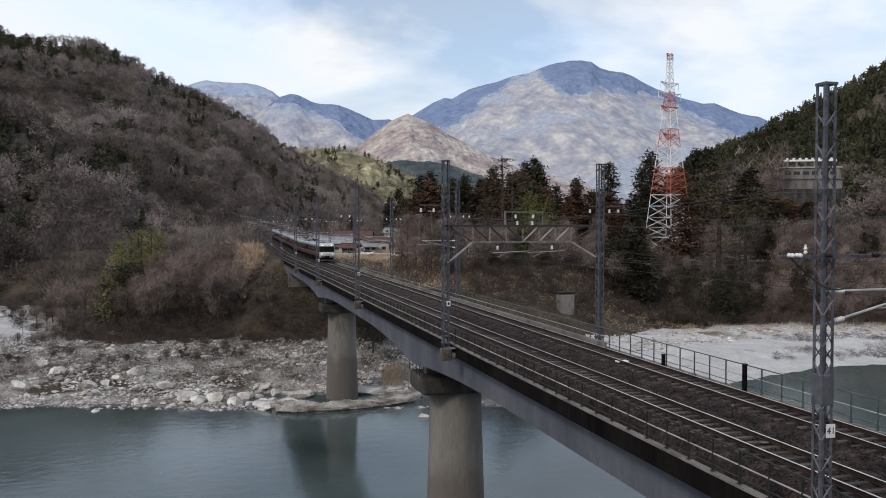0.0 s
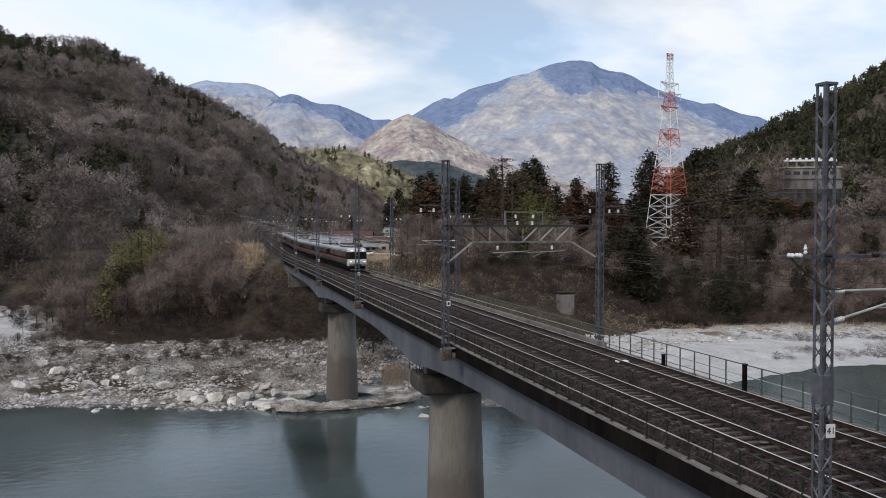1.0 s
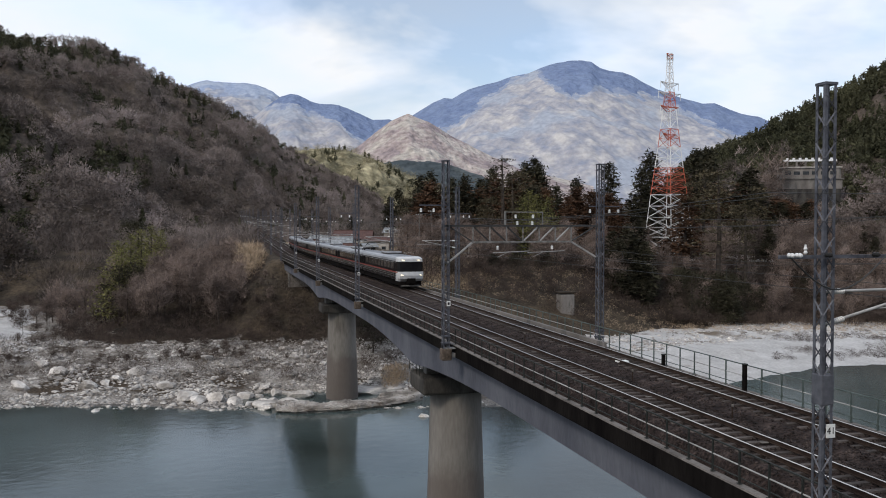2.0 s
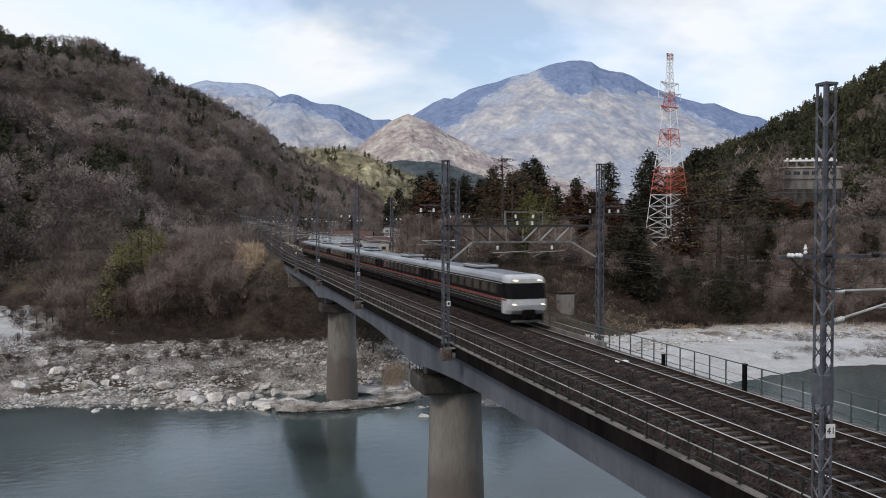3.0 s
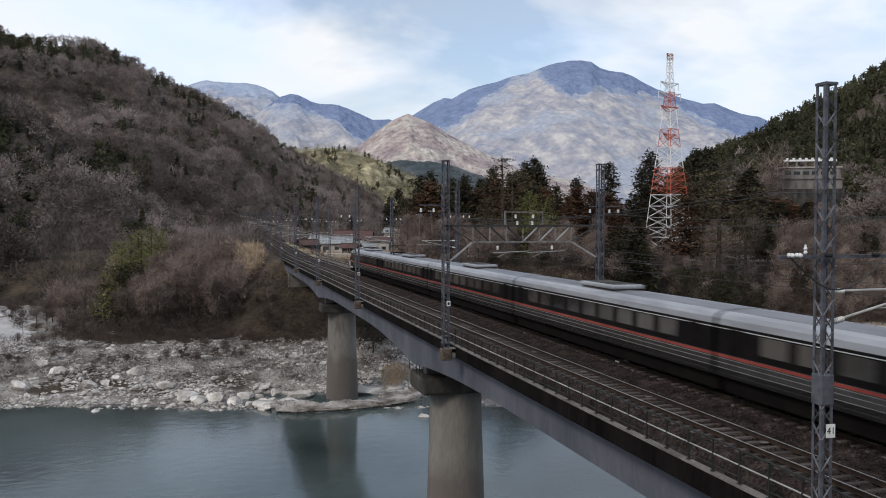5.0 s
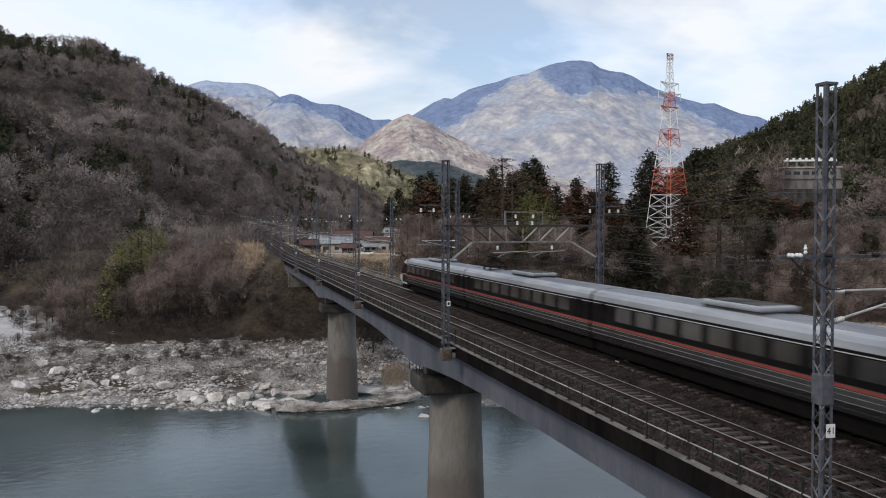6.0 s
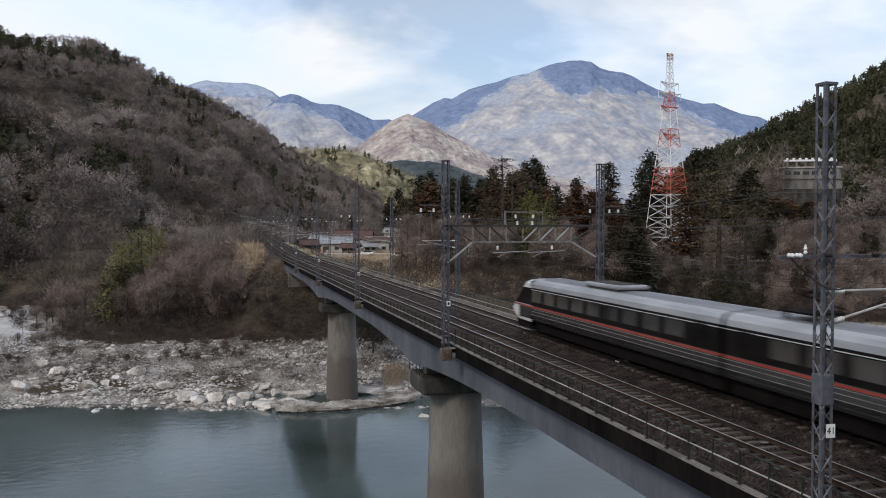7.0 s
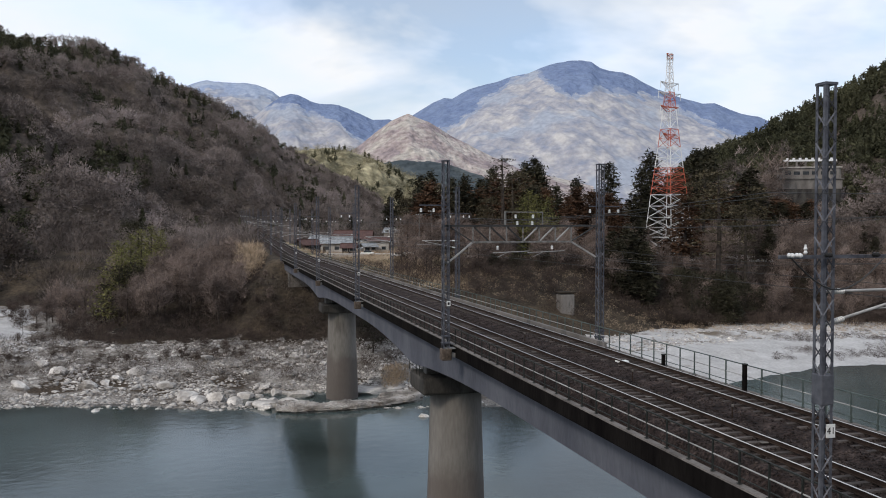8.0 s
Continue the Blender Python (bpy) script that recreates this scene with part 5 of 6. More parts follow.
def build_shore():
    rg = np.random.RandomState(5)
    rocks = [rock_mesh(rg, f) for f in (0.5, 0.6, 0.7, 0.45, 0.65, 0.55)]
    lump = [rock_mesh(rg, f, 1) for f in (0.6, 0.7, 0.5, 0.65)]

    def boulder(px, d, r, me=None, sink=0.3, stretch=1.0, turn=None):
        x, y = plan((px - 784) / F * d, d)
        o = new("boulder", me or rocks[rg.randint(6)])
        o.location = (x, y, max(float(ground_z(x, y)), -0.3) + r * (0.5 - sink))
        o.scale = (r * stretch, r, r)
        o.rotation_euler = (rg.normal(0, 0.12), rg.normal(0, 0.12), rg.uniform(0, 6.283) if turn is None else turn)
        tagged(o, "pale grey weathered river boulder on the shore", "boulder", "boulders on the shore")

    for px, py, w in ((430, 706, 30), (455, 704, 22), (466, 690, 18), (488, 700, 30), (510, 700, 22), (530, 705, 40), (470, 728, 26), (440, 722, 24), (478, 716, 30), (415, 716, 26), (205, 675, 24), (240, 662, 30), (365, 640, 24), (455, 640, 20), (400, 632, 15), (500, 622, 16), (540, 610, 13), (325, 710, 38), (350, 714, 30), (382, 712, 34), (70, 648, 20), (150, 690, 30), (100, 664, 30), (30, 690, 36), (290, 690, 30), (676, 655, 14), (690, 650, 16), (708, 656, 15), (722, 650, 16), (735, 656, 14), (166, 731, 16), (750, 740, 18), (713, 755, 6), (860, 720, 5), (852, 716, 8)):
        d = 100.0
        while d < 230 and CAMZ - (py - 400) * d / F > max(0.0, float(ground_z(*plan((px - 784) / F * d, d)))):
            d += 0.5
        boulder(px, d, w * d / F * 0.62, sink=0.25)
    for i in range(160):
        px, e = rg.uniform(-30, 740), rg.uniform(0, 45) ** 1.0
        a = (px - 784) / F * 130
        boulder(px, float(shore(np.array(a))) + e, rg.uniform(0.3, 0.85) * (1.3 if rg.uniform() < 0.15 else 0.8), lump[rg.randint(4)])
    # the flat ledge before the pier: one long slab with an undercut face, and smaller slabs behind it
    ks = np.linspace(486, 749, 90)
    fr = np.interp(ks, [486, 530, 580, 640, 700, 735, 749], [112.6, 111.9, 112.8, 114.1, 116.9, 119.2, 121.0]) + 0.25 * waves(ks, ks * 0, 26, 71, 3)
    bk = np.interp(ks, [486, 520, 560, 630, 665, 688, 715, 740, 749], [118.5, 117.0, 115.4, 117.2, 119.0, 124.5, 125.0, 122.6, 121.6]) + 0.3 * waves(ks, ks * 0, 30, 72, 3)
    rows = []
    for f, z in ((0.10, -0.8), (0.06, 0.12), (-0.02, 0.3), (0.0, 0.62), (0.06, 0.86), (0.3, 0.98), (0.6, 1.0), (0.85, 0.9), (0.98, 0.7), (1.0, -0.8)):
        dd = fr + (bk - fr) * f
        x, y = plan((ks - 784) / F * dd, dd)
        step = 0.16 * np.round(2.2 * waves(x, y, 6.5, 73, 3))
        zz = z + (step + 0.06 * waves(x, y, 1.6, 74, 3)) * (1 if z > 0.5 else 0.3 if z > 0 else 0)
        rows.append(np.stack([x, y, zz], -1))
    n, m = len(ks), len(rows)
    gl = Geo().add(np.concatenate(rows), [(r * n + i, r * n + i + 1, (r + 1) * n + i + 1, (r + 1) * n + i) for r in range(m - 1) for i in range(n - 1)] + [tuple(r * n for r in range(m - 1, -1, -1)), tuple(r * n + n - 1 for r in range(m))])
    tagged(new("rock_ledge", gl.mesh("rock_ledge", M["ledge"])), "long flat pale rock ledge at the water's edge", "rock", "rock ledge below the pier")
    for px, d, w, dep, h in ((648, 126.0, 4.4, 1.6, 0.9), (690, 127.5, 3.4, 1.6, 0.8), (505, 118.0, 2.2, 1.6, 1.0), (470, 116.5, 2.0, 1.5, 0.9)):
        o = new("rock_ledge", rock_mesh(rg, 0.42, 3))
        x, y = plan((px - 784) / F * d, d)
        o.location, o.scale, o.rotation_euler = (x, y, h * 0.25), (w * 1.25, dep * 1.2, h * 2.2), (0.03, 0.02, -TURN + rg.normal(0, 0.2))
        tagged(o, "flat pale rock slab at the water's edge", "rock", "rock ledge below the pier")
    # loose stones
    bm = bmesh.new()
    bmesh.ops.create_icosphere(bm, subdivisions=1, radius=1.0)
    iv = np.array([v.co[:] for v in bm.verts])
    it = np.array([[v.index for v in f.verts] for f in bm.faces])
    bm.free()
    N = 22000
    left = np.arange(N) % 5 > 0
    px = np.where(left, rg.uniform(-60, 760, N), rg.uniform(1000, 1600, N))
    e = np.where(left, rg.uniform(-1, 46, N), rg.uniform(26, 54, N))
    d = shore((px - 784) / F * np.where(left, 135, 180)) + e
    x, y = plan((px - 784) / F * d, d)
    keep = waves(x, y, 22, 61, 3) + 0.5 * waves(x, y, 7, 62, 2) > -0.15 + rg.normal(0, 0.25, N)
    x, y = x[keep], y[keep]
    N = len(x)
    s = rg.uniform(0.07, 0.27, N) * np.where(rg.uniform(0, 1, N) < 0.88, 1, 2.0)
    q = rg.uniform(0, 6.283, N)
    v = iv[None] * (1 + rg.uniform(-0.3, 0.3, (N, len(iv), 1))) * s[:, None, None] * np.array([1.4, 1.0, 0.6])
    c, sn = np.cos(q)[:, None], np.sin(q)[:, None]
    v = np.stack([v[..., 0] * c - v[..., 1] * sn, v[..., 0] * sn + v[..., 1] * c, v[..., 2]], -1) + np.stack([x, y, ground_z(x, y) + s * 0.1], -1)[:, None]
    vs, fs = [v.reshape(-1, 3)], [(it[None] + len(iv) * np.arange(N)[:, None, None]).reshape(-1, 3)]
    tagged(new("shore_stones", tri_mesh("shore_stones", np.concatenate(vs), np.concatenate(fs), M["stone"])), "countless pale grey river stones on the shore", "stones", kind="stuff")


build_shore()


# ---------------------------------------------------------------- beyond the river
def build_pylon():
    d = 262.0
    x, y = plan((1183 - 784) / F * d, d)
    base = float(ground_z(x, y))
    py = thing("power_pylon", "tall red and white lattice power pylon behind trees", "power pylon", (x, y, base))
    py.rotation_euler = (0, 0, 0.35)
    m = d / F

    def hz(p):
        return CAMZ + (400 - p) * m - base
    levels = [(475, 41), (420, 36), (385, 32), (345, 27.5), (320, 24.5), (298, 21.5), (262, 17), (230, 13.5), (195, 10), (165, 7.2), (130, 5), (97, 3.8)]
    zs = [(hz(p), w * m * 0.8) for p, w in levels]
    for i in range(len(zs) - 1):
        (za, wa), (zb, wb) = zs[i], zs[i + 1]
        red = i in (4, 6, 8) or i == 3
        g = Geo()
        for sx in (-1, 1):
            for sy in (-1, 1):
                g.bar((sx * wa, sy * wa, za), (sx * wb, sy * wb, zb), 0.19)
        k = 2
        for j in range(k):
            f0, f1 = j / k, (j + 1) / k
            z0, w0, z1, w1 = za + (zb - za) * f0, wa + (wb - wa) * f0, za + (zb - za) * f1, wa + (wb - wa) * f1
            for s in (-1, 1):
                g.bar((-w0, s * w0, z0), (w1, s * w1, z1), 0.09).bar((w0, s * w0, z0), (-w1, s * w1, z1), 0.09)
                g.bar((s * w0, -w0, z0), (s * w1, w1, z1), 0.09).bar((s * w0, w0, z0), (s * w1, -w1, z1), 0.09)
                g.bar((-w1, s * w1, z1), (w1, s * w1, z1), 0.12).bar((s * w1, -w1, z1), (s * w1, w1, z1), 0.12)
        part("lattice_section", g, M["pylon_red"] if red else M["pylon_white"], py, "red painted lattice section" if red else "white painted lattice section")
    for p, w, c in ((150, 24, "pylon_white"), (168, 30, "pylon_white"), (192, 24, "pylon_red"), (100, 9, "pylon_red"), (240, 17, "pylon_red")):
        z, w = hz(p), w * m
        g = Geo()
        for s in (-1, 1):
            for t in (-0.8, 0.8):
                g.bar((0, t, z), (s * w, 0, z + 0.4), 0.2).bar((0, t, z - 1.3), (s * w, 0, z + 0.4), 0.16)
        arm = part("cross_arm", g, M[c], py)
        for s in (-1, 1):
            part("insulator_string", Geo().tube((s * w, 0, z + 0.4), (s * w * 0.98, 0, z - 1.8), 0.1), M["porcelain"], arm)


build_pylon()


def house(px, d, w, dep, h, roof, wall, turn, label, rh=2.2, zadd=0.0):
    x, y = plan((px - 784) / F * d, d)
    z = float(ground_z(x, y)) + zadd
    ho = thing("house", label, "house", (x, y, z), "village houses")
    ho.rotation_euler = (0, 0, turn)
    wl = part("wall", Geo().box((0, 0, h / 2 - 0.5), (w, dep, h + 1.0)).add([(-w / 2, -dep / 2, h), (-w / 2, dep / 2, h), (-w / 2, 0, h + rh * 0.93), (w / 2, -dep / 2, h), (w / 2, dep / 2, h), (w / 2, 0, h + rh * 0.93)], [(0, 2, 1), (3, 4, 5)]), wall, ho)
    e = 0.7
    for s in (-1, 1):
        g = Geo()
        lo, hi = (s * (dep / 2 + e), h - rh * e / (dep / 2)), (0, h + rh)
        g.add([(-w / 2 - e, lo[0], lo[1]), (w / 2 + e, lo[0], lo[1]), (w / 2 + e, 0, hi[1]), (-w / 2 - e, 0, hi[1]), (-w / 2 - e, lo[0], lo[1] + 0.16), (w / 2 + e, lo[0], lo[1] + 0.16), (w / 2 + e, 0, hi[1] + 0.16), (-w / 2 - e, 0, hi[1] + 0.16)], [(0, 3, 2, 1), (4, 5, 6, 7), (0, 1, 5, 4), (1, 2, 6, 5), (2, 3, 7, 6), (3, 0, 4, 7)])
        part("roof", g, roof, ho)
    part("ridge_cap", Geo().box((0, 0, h + rh + 0.2), (w + 1.4, 0.4, 0.2)), roof, ho)
    n = max(2, int(w / 2.4))
    for i in range(n):
        xx = -w / 2 + w * (i + 0.5) / n
        for zz in ([1.5] if h < 4 else [1.5, 4.2]):
            wi = part("window", Geo().box((xx, -dep / 2 - 0.03, zz), (1.5, 0.08, 1.2)), M["plaster"], ho)
            part("pane", Geo().box((xx, -dep / 2 - 0.075, zz), (1.36, 0.02, 1.06)), M["dark_glass"], wi)
    part("door", Geo().box((-w / 2 + 0.6, -dep / 2 - 0.04, 1.0), (0.9, 0.08, 2.0)), M["bark"], ho)


house(626, 286, 12.5, 9, 4.6, M["roof_red"], M["plaster"], -0.3, "house with a red-brown metal roof and pale walls", 2.6)
house(597, 258, 9, 6.5, 3.2, M["roof_grey"], M["plaster"], -0.2, "low house with a pale grey-blue roof and tan walls", 1.8)
house(672, 268, 6.5, 6, 3.9, M["roof_red"], M["plaster"], -0.3, "small white house with a red-brown roof", 1.2)
house(545, 280, 7, 5, 2.6, M["roof_red"], M["bark"], 0.5, "low dark timber house with a brown roof", 1.5)
house(565, 300, 6, 5, 3.4, M["roof_grey"], M["plaster"], -0.6, "small house with a grey tiled roof", 1.6)
house(618, 250, 4, 3, 2.2, M["roof_red"], M["bark"], -0.3, "small brown timber shed", 0.9)
house(652, 262, 4, 3.5, 2.4, M["roof_grey"], M["plaster"], 0.2, "small pale shed with a grey roof", 0.8)
house(700, 330, 8, 6, 4.0, M["roof_grey"], M["plaster"], -0.5, "pale house with a grey roof among trees", 1.6, 2)
house(860, 262, 11, 5, 2.6, M["roof_grey"], M["plaster"], -0.25, "low pale shed behind riverside trees", 0.8)
house(742, 400, 10, 6, 3, M["plaster"], M["plaster"], -0.3, "white house at the foot of a hill", 1.0, 1)
house(965, 420, 12, 7, 4, M["plaster"], M["plaster"], -0.3, "white building far beyond the woods", 1.2, 13)
house(1000, 440, 8, 7, 4, M["plaster"], M["plaster"], -0.3, "white building far beyond the woods", 1.2, 16)


def build_village_details():
    """A pale retaining wall, a road's guard rail and plain poles before the houses."""
    for px, d, w, h, label in ((604, 240, 14, 1.3, "low pale concrete retaining wall below the houses"), (668, 246, 9, 1.0, "low pale concrete wall beside a yard")):
        x, y = plan((px - 784) / F * d, d)
        wl = thing("retaining_wall", label, "wall", (x, y, float(ground_z(x, y)) - 0.3), "walls below the village")
        wl.rotation_euler = (0, 0, -0.3)
        part("wall", Geo().cham((0, 0, h / 2), (w, 0.35, h), 0.04), M["plaster"], wl)
        part("coping", Geo().cham((0, 0, h + 0.06), (w + 0.1, 0.5, 0.12), 0.03), M["pylon_white"], wl)
    for px, d, w in ((706, 238, 4.2), (650, 244, 4.0), (722, 246, 4.2)):
        x, y = plan((px - 784) / F * d, d)
        car = thing("parked_car", "small pale car parked beside the houses", "car", (x, y, float(ground_z(x, y))), "cars parked in the village")
        car.rotation_euler = (0, 0, -0.35)
        part("body", Geo().cham((0, 0, 0.62), (w, 1.6, 0.62), 0.14), M["sign"], car)
        part("cabin", Geo().cham((0.1, 0, 1.16), (w * 0.55, 1.4, 0.56), 0.16), M["dark_glass"], car)
        for sx in (-1, 1):
            for sy in (-1, 1):
                part("wheel", Geo().tube((sx * w * 0.31, sy * 0.66, 0.31), (sx * w * 0.31, sy * 0.82, 0.31), 0.31, n=14), M["ink"], car)
    for px, py, d in ((742, 378, 232), (763, 372, 262), (716, 372, 300), (1073, 372, 300)):
        x, y = plan((px - 784) / F * d, d)
        z = float(ground_z(x, y))
        h = CAMZ + (400 - py) * d / F - z
        po = thing("utility_pole", "slim pale concrete utility pole with a cross arm", "utility pole", (x, y, z), "utility poles of the village")
        part("pole", Geo().tube((0, 0, -0.5), (0, 0, h), 0.17, 0.11, 8), M["kerb"], po)
        part("cross_arm", Geo().box((0, 0, h - 0.5), (1.8, 0.1, 0.1)), M["steel_old"], po)
        for k in (-0.8, -0.3, 0.3, 0.8):
            part("insulator", Geo().lathe([(0.04, 0), (0.08, 0.05), (0.04, 0.12), (0.07, 0.16), (0.03, 0.22)], (k, 0, h - 0.44), 8), M["porcelain"], po)


build_village_details()


def build_works():
    """The pale concrete building on the hillside."""
    d = 345.0
    x, y = plan((1425 - 784) / F * d, d)
    z = CAMZ + (400 - 338) * d / F
    wb = thing("hillside_building", "pale concrete building with a beamed roof on a wooded hillside", "building", (x, y, z))
    wb.rotation_euler = (0, 0, -0.42)
    part("plinth", Geo().box((0, 0, -6.5), (25, 10, 14)), M["cap"], wb)
    part("lower_wall", Geo().box((1, 0, 2.6), (24, 10, 4.0)), M["concrete"], wb)
    part("ledge", Geo().box((1, 0, 4.8), (25, 11, 0.5)), M["concrete"], wb)
    part("upper_wall", Geo().box((1, 0, 7.2), (23, 9, 4.4)), M["concrete"], wb)
    part("roof", Geo().box((1, 0, 9.6), (24, 10, 0.5)), M["plaster"], wb)
    for i in range(6):
        part("window", Geo().box((-8.5 + 3.6 * i, -4.55, 7.2), (2.4, 0.12, 1.4)), M["dark_glass"], wb)
    for i in range(6):
        part("roof_post", Geo().box((-8 + 3.6 * i, -2, 11.2), (0.6, 0.6, 2.8)), M["concrete"], wb)
    part("roof_beam", Geo().box((1, -2, 12.6), (21, 1.0, 0.7)), M["pylon_white"], wb)
    for i in range(8):
        part("roof_unit", Geo().cham((-8 + 2.5 * i, -2, 13.3), (0.9, 0.8, 0.8), 0.1), M["pylon_white"], wb)


build_works()


def build_small():
    """Posts and boxes beside the tracks, a stone hut on the bank."""
    d = 186.0
    x, y = plan((1001 - 784) / F * d, d)
    z = float(ground_z(x, y))
    hu = thing("stone_hut", "small pale stone structure with a dry grass top on the riverbank", "hut", (x, y, z))
    part("wall", Geo().cham((0, 0, 1.4), (3.4, 3.0, 5.0), 0.35), M["concrete"], hu)
    part("top", Geo().cham((0, 0, 4.2), (4.0, 3.4, 0.4), 0.18), M["ground"], hu)
    for s, px in ((0, 1178), (1, 1323)):
        u = px - 380
        yy = 22.4 / 0.000642 / u - 22.4 * 0.2806
        b = thing("cable_post", "dark weathered timber post beside the fence", "post", (22.4, yy, RAIL - 0.6))
        part("post", Geo().cham((0, 0, 0.35 + 0.3 * s), (0.14, 0.2, 0.7 + 0.6 * s), 0.02), M["train_under"], b)
        part("cap", Geo().cham((0, 0, 0.72 + 0.6 * s), (0.18, 0.24, 0.05), 0.01), M["fence"], b)
    for px, yy in ((1, 26.0), (2, 33.5), (3, 47.0)):
        b = thing("marker_post", "slim marker post between the tracks", "post", (18.45, yy, RAIL - 0.36))
        part("post", Geo().tube((0, 0, -0.1), (0, 0, 0.5), 0.03, n=8), M["rail_rust"], b)
        part("reflector", Geo().cham((0, -0.01, 0.5), (0.07, 0.07, 0.1), 0.01), M["kerb"], b)
    b = thing("track_box", "white trackside cable box between the rails", "box", (20.0, 37.4, RAIL - 0.16))
    part("lid", Geo().cham((0, 0, 0.04), (0.62, 0.4, 0.08), 0.03), M["sign"], b)
    rg = random.Random(8)
    for i in range(10):
        b = new("rail_pad", Geo().cham((0, 0, 0), (0.26, 0.14, 0.03), 0.01).mesh("rail_pad", M["kerb"]))
        b.location = (TRACKS[0] + rg.choice((-0.36, 0.36, 0.8)), 20 + rg.uniform(0, 24), RAIL - 0.14)
        b.rotation_euler = (0, 0, rg.uniform(-0.3, 0.3))
        tagged(b, "pale concrete fragment lying between the rails", "rubble", "pale rubble on the track")
    g = thing("pier_railing", "thin dark railing round the top of the pier", "railing", (0, 62.0, RAIL - 4.86))
    for i in range(5):
        part("post", Geo().bar((15.2, -2.2 + 1.1 * i, 0), (15.2, -2.2 + 1.1 * i, 1.0), 0.05), M["fence"], g)
    for zz in (0.5, 1.0):
        part("rail", Geo().bar((15.2, -2.2, zz), (15.2, 2.2, zz), 0.04), M["fence"], g)


build_small()



# ---------------------------------------------------------------- the train
CARS = []                       # each carriage with where it begins and its length


def build_train():
    tr = thing("train", "six-car silver express train with dark window band and orange stripe", "train")
    HW = 1.42

    def section():
        return [(-HW * 0.98, 0.95), (-HW, 1.3), (-HW, 1.95), (-HW * 0.985, 2.75), (-HW * 0.95, 3.15), (-HW * 0.85, 3.34), (-HW * 0.6, 3.44), (0, 3.5), (HW * 0.6, 3.44), (HW * 0.85, 3.34), (HW * 0.95, 3.15), (HW * 0.985, 2.75), (HW, 1.95), (HW, 1.3), (HW * 0.98, 0.95)]

    for c in range(6):
        y0 = 22.5 * c
        L = 23.35 if c == 5 else 22.25
        rake = 2.2 if c == 5 else 0.0
        front, rear = c == 0, c == 5
        ya, yb = y0 + (1.5 if front else 0), y0 + L - (1.5 + rake if rear else 0)
        car = part("carriage", Geo().sweep(section(), ya, yb), M["train_silver"], tr, "stainless steel passenger carriage")
        part("roof", Geo().sweep([(-HW * 0.7, 3.4), (-HW * 0.6, 3.455), (0, 3.515), (HW * 0.6, 3.455), (HW * 0.7, 3.4)], ya - 0.002, yb + 0.002), M["train_roof"], car, "grey roof")
        for s in (-1, 1):
            part("roof_edge", Geo().sweep([(s * HW * 0.975, 2.96), (s * HW * 0.957, 3.2), (s * HW * 0.86, 3.36), (s * HW * 0.66, 3.455), (s * HW * 0.6, 3.4), (s * HW * 0.9, 2.96)][::-s], ya, yb), M["train_edge"], car, "silver roof edge")
            part("window_band", Geo().sweep([(s * HW * 1.003, 1.86), (s * HW * 1.003, 2.0), (s * HW * 0.992, 2.75), (s * HW * 0.981, 2.95), (s * HW * 0.93, 2.95), (s * HW * 0.95, 1.86)][::-s], ya, yb), M["train_band"], car, "dark brown band between the windows")
            part("stripe", Geo().sweep([(s * (HW + 0.008), 1.72), (s * (HW + 0.008), 1.83), (s * (HW - 0.1), 1.83), (s * (HW - 0.1), 1.72)][::-s], ya, yb), M["train_orange"], car, "orange stripe")
            for z in (1.1, 1.3, 1.5, 1.67):
                part("moulding", Geo().box((s * (HW + 0.008), (ya + yb) / 2, z), (0.02, yb - ya, 0.022)), M["steel_old"] if z > 1.2 else M["train_silver"], car)
            part("gutter", Geo().box((s * HW * 0.99, (ya + yb) / 2, 2.84), (0.03, yb - ya, 0.028)), M["train_white"], car)
            for yy in (y0 + 1.3, y0 + L - 1.3):
                if ya < yy - 0.5 and yy + 0.5 < yb:
                    part("door", Geo().cham((s * (HW - 0.004), yy, 2.36), (0.04, 0.85, 0.98), 0.01), M["train_under"], car, "dark passenger door")
            for i in range(9):
                yw = y0 + 3.3 + i * 1.94
                part("window", Geo().add([(s * (HW * 1.003 + 0.006), yw - 0.72, 2.1), (s * (HW * 1.003 + 0.006), yw + 0.72, 2.1), (s * (HW * 0.99 + 0.008), yw + 0.72, 2.78), (s * (HW * 0.99 + 0.008), yw - 0.72, 2.78)], [(0, 1, 2, 3)[::s]]), M["side_glass"], car, "tinted window pane")
        yc = y0 + (10.6 if c == 0 else 11.3)
        ac = part("air_conditioner", Geo().cham((0, yc, 3.67), (1.75, 3.9, 0.22), 0.08), M["train_edge"], car, "pale roof air conditioner")
        # dark block stands for the shaded gap under the unit
        part("base", Geo().box((0, yc, 3.53), (1.6, 3.6, 0.16)), M["cap"], ac)
        for k in (-1, 1):
            part("grille", Geo().cham((0, yc + k * 0.85, 3.79), (1.34, 1.56, 0.03), 0.01), M["cap"], ac, "dark grey fan grille")
        # full-length block whose black also holds the shade under the carriage
        part("underfloor_case", Geo().cham((0, (ya + yb) / 2, 0.62), (2.3, yb - ya - 0.3, 0.66), 0.05), M["train_under"], car)
        for yy in (3.4, L - 3.4):
            bo = part("bogie", Geo().box((-0.95, y0 + yy, 0.5), (0.14, 2.9, 0.2)).box((0.95, y0 + yy, 0.5), (0.14, 2.9, 0.2)).box((0, y0 + yy, 0.55), (1.9, 0.5, 0.2)), M["train_under"], car)
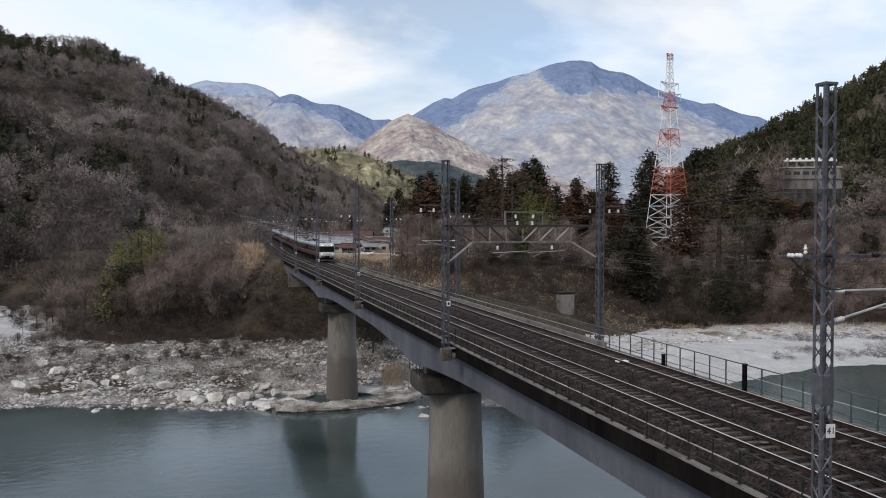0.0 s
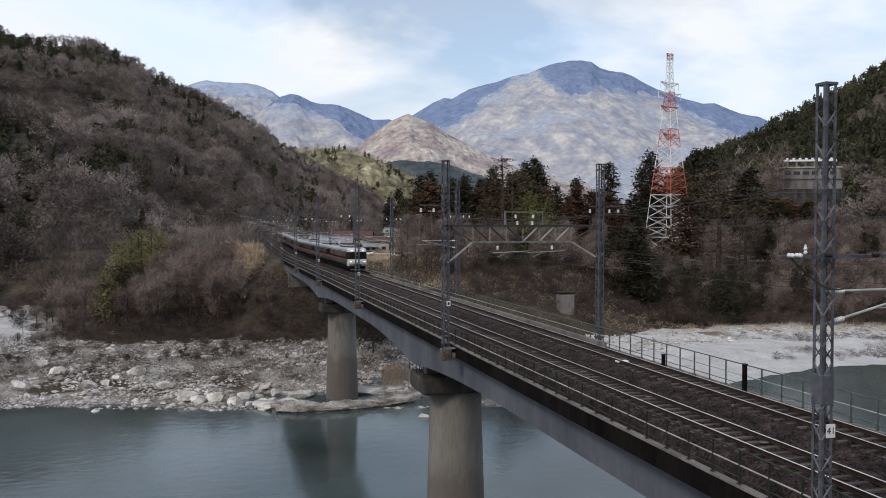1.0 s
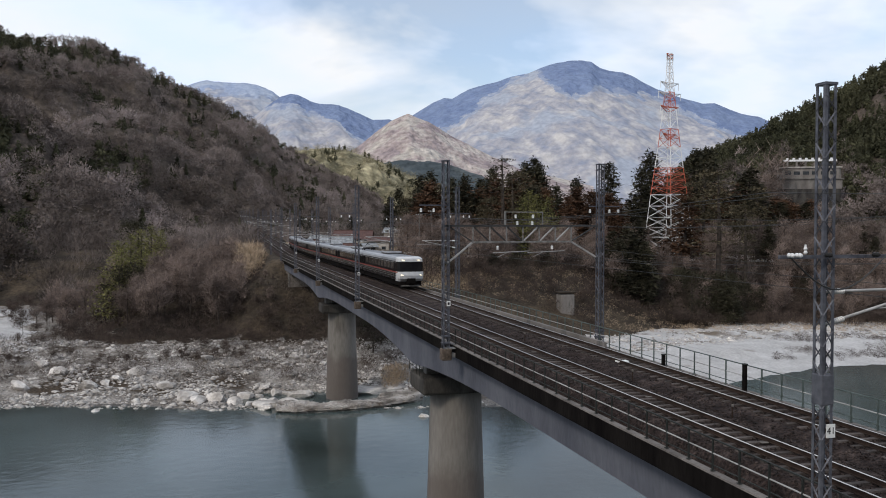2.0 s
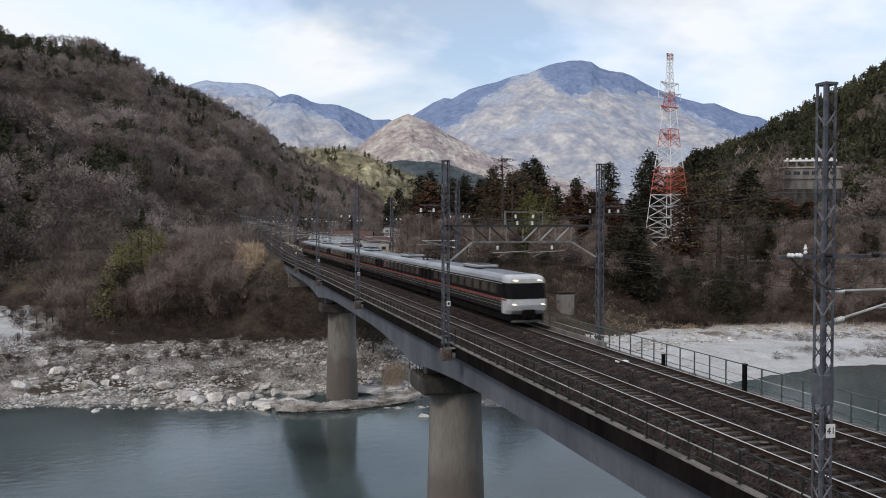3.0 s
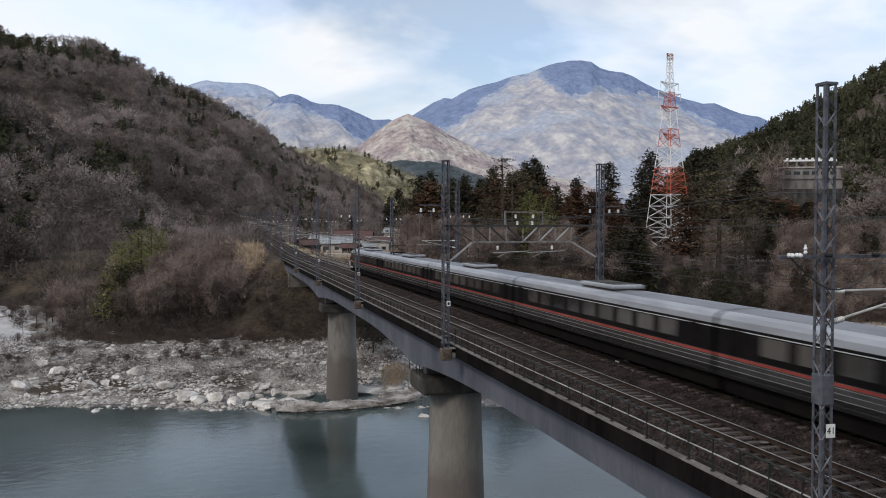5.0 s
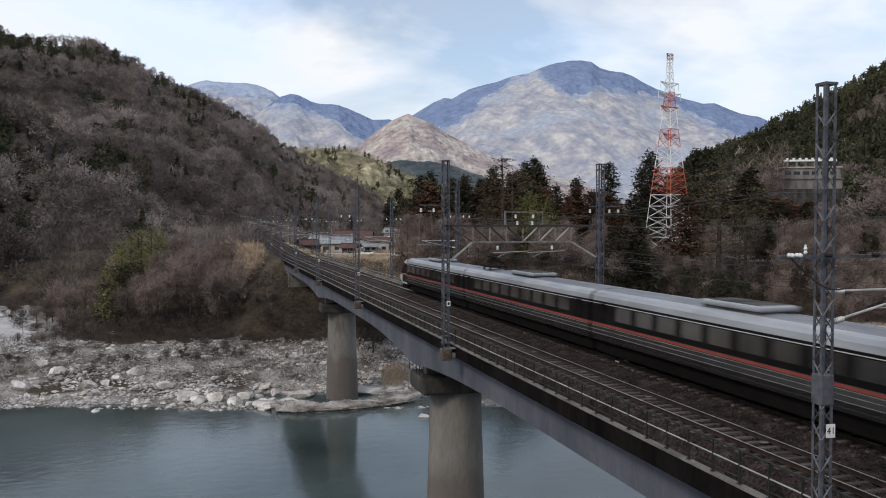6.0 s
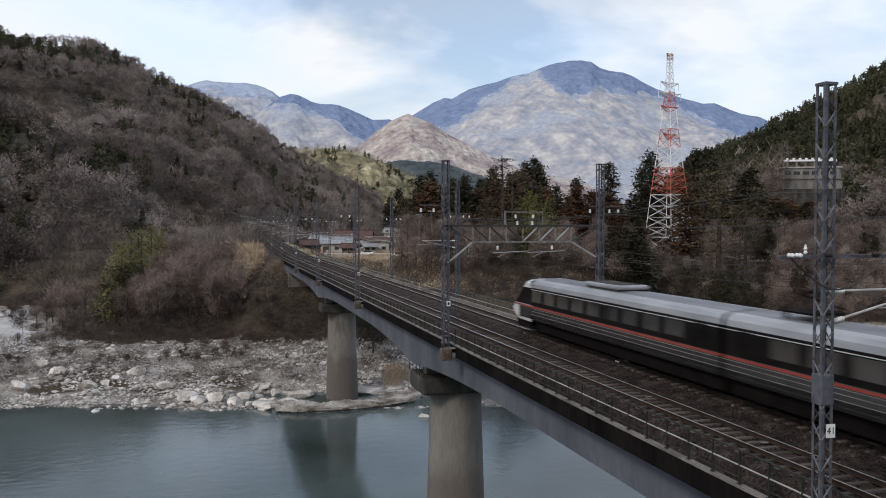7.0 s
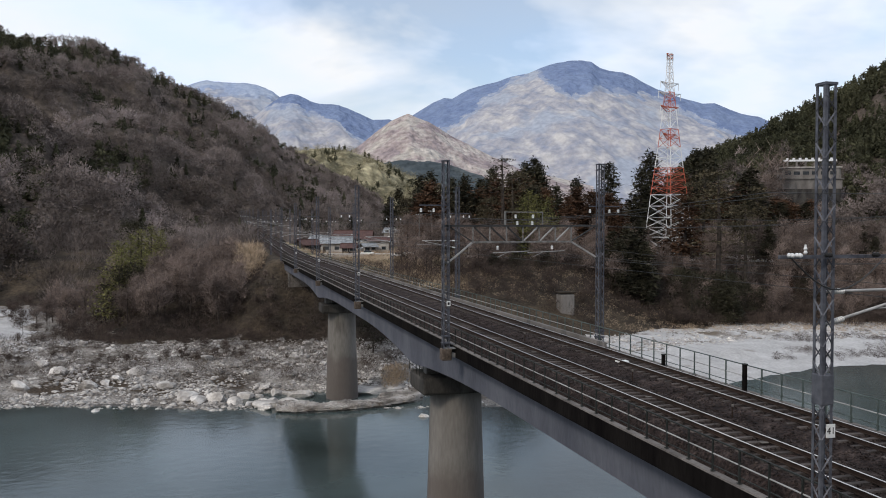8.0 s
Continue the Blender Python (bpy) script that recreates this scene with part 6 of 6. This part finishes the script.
        if c in (1, 4):
            yp = y0 + (3.2 if c == 1 else L - 3.2)
            pa = part("pantograph", Geo().box((0, yp, 3.76), (1.5, 1.7, 0.06)).bar((-0.6, yp - 0.7, 3.9), (0, yp + 0.7, 4.35), 0.05).bar((0.6, yp - 0.7, 3.9), (0, yp + 0.7, 4.35), 0.05).bar((0, yp + 0.7, 4.35), (0, yp - 0.6, 4.5), 0.05).box((0, yp - 0.6, 4.54), (1.6, 0.2, 0.05)), M["train_under"], car, "folded dark pantograph")
            for xx in (-0.6, 0.6):
                for yy in (-0.7, 0.7):
                    part("roof_insulator", Geo().lathe([(0.07, 0), (0.11, 0.06), (0.07, 0.12), (0.1, 0.18), (0.06, 0.24)], (xx, yp + yy, 3.48), 8), M["ink"], pa)
        if c < 5:
            part("gangway", Geo().cham((0, y0 + L + 0.125, 2.1), (1.3, 0.5, 2.1), 0.05), M["train_under"], car)
        CARS.append((car, y0, L))
        if front or rear:
            build_cab(car, 0.0 if front else y0 + L, 1 if front else -1, HW, rake)
    return tr


def build_cab(car, yt, sg, HW, rake):
    """The end of the train: raked dark windscreen, white lip above with lamps, white nose with headlamps."""
    def loft(rows, material, name, label, cap=True):
        n = len(rows[0])
        v = [q for r in rows for q in r]
        f = [(k * n + i, k * n + i + 1, (k + 1) * n + i + 1, (k + 1) * n + i) for k in range(len(rows) - 1) for i in range(n - 1)]
        f += [tuple(range(n)), tuple(range(len(v) - 1, len(v) - n - 1, -1))]
        g = Geo()
        g.add(v, f)
        bm = bmesh.new()
        me = g.mesh(name, material)
        bm.from_mesh(me)
        bmesh.ops.recalc_face_normals(bm, faces=bm.faces)
        bm.to_mesh(me)
        bm.free()
        return part(name, me, material, car, label)

    def outline(w, yc, ys, z):
        """Left side to right side round the nose: at yc in the middle, ys at the sides."""
        back = rake * min(1.0, max(0.0, (z - 1.5) / 2.0))
        yc, ys = yc + back, ys + back
        pts = [(-HW, yt + sg * (1.5 + rake), z), (-w, yt + sg * (ys + 0.35), z), (-w * 0.86, yt + sg * ys, z), (-w * 0.5, yt + sg * (yc + 0.06), z), (0, yt + sg * yc, z), (w * 0.5, yt + sg * (yc + 0.06), z), (w * 0.86, yt + sg * ys, z), (w, yt + sg * (ys + 0.35), z), (HW, yt + sg * (1.5 + rake), z)]
        return pts

    low = 0.25 if rake else 0.0
    loft([outline(HW * 0.95, 0.42 + 2 * low, 0.55 + 2 * low, 0.82), outline(HW * 0.99, 0.1 + low, 0.25 + low, 1.1), outline(HW, 0.0, 0.16, 1.45), outline(HW, 0.08, 0.22, 1.86)], M["train_white"], "nose", "white painted nose")
    y_a, y_b = (0.62, 1.5) if not rake else (0.9, 1.5 + rake)
    for s in (-1, 1):
        part("nose_stripe", Geo().box((s * (HW + 0.004), yt + sg * (y_a + y_b) / 2, 1.775), (0.02, y_b - y_a, 0.11)), M["train_orange"], car, "orange stripe on the cab side")
    if rake:
        for s in (-1, 1):
            part("nose_panel", Geo().box((s * (HW + 0.003), yt + sg * 2.7, 1.36), (0.02, 2.0, 0.7)), M["train_silver"], car, "stainless side panel")
    part("skirt", Geo().cham((0, yt + sg * (1.1 + rake * 0.4), 0.6), (2.45, 1.2 + rake * 0.6, 0.6), 0.1), M["train_under"], car, "dark lower skirt with grime and shade in its colour")
    loft([outline(HW, 0.1, 0.26, 1.862), outline(HW * 0.995, 0.2, 0.34, 2.3), outline(HW * 0.985, 0.36, 0.48, 2.93)], M["train_glass"], "windscreen", "large dark wraparound windscreen")
    loft([outline(HW * 0.985, 0.3, 0.42, 2.932), outline(HW * 0.957, 0.32, 0.44, 3.2), outline(HW * 0.87, 0.45, 0.55, 3.35), [(x * 0.75, y + sg * 0.15 if abs(x) < HW else y, z) for x, y, z in outline(HW * 0.8, 0.7, 0.8, 3.46)]], M["train_white"], "brow", "white brow above the windscreen")
    part("coupler_cover", Geo().cham((0, yt + sg * 0.22, 0.85), (0.95, 0.5, 0.62), 0.06), M["train_under"], car, "dark coupler recess")
    part("snow_plough", Geo().cham((0, yt + sg * 0.75, 0.36), (2.2, 0.5, 0.26), 0.08), M["steel_old"], car, "scuffed grey snow plough")
    for s in (-1, 1):
        m = M["lamp"] if sg > 0 else M["train_orange"]
        part("headlamp", Geo().cham((s * 0.98, yt + sg * 0.16, 1.5), (0.3, 0.12, 0.08), 0.04), m, car, "lit headlamp" if sg > 0 else "red tail lamp")
        part("roof_lamp", Geo().cham((s * 0.85, yt + sg * (0.38 + rake * 0.8), 3.1), (0.26, 0.1, 0.06), 0.03), M["lamp"] if sg > 0 else M["train_glass"], car)


TRAIN = build_train()


def motions():
    times = [0.0, 0.1, 0.2] + [0.5 * k for k in range(1, 16)] + [7.8, 7.9, 8.0]
    rows = [(t, pose(TRACKS[1], 34.0 + 34.0 * (3.5 - t), RAIL)) for t in times]
    walk(TRAIN, rows)
    # each carriage rides the grade beyond the bridge
    for car, y0, length in CARS:
        rows = []
        for t in times:
            y = 34.0 + 34.0 * (3.5 - t) + y0
            za, zb = float(rise(y + 3.4)), float(rise(y + length - 3.4))
            tilt = math.atan((zb - za) / (length - 6.8))
            c = Vector((0, y0 + length / 2, 0))
            rows.append((t, Matrix.Translation(c + Vector((0, 0, (za + zb) / 2))) @ Matrix.Rotation(tilt, 4, "X") @ Matrix.Translation(-c)))
        walk(car, rows)


motions()
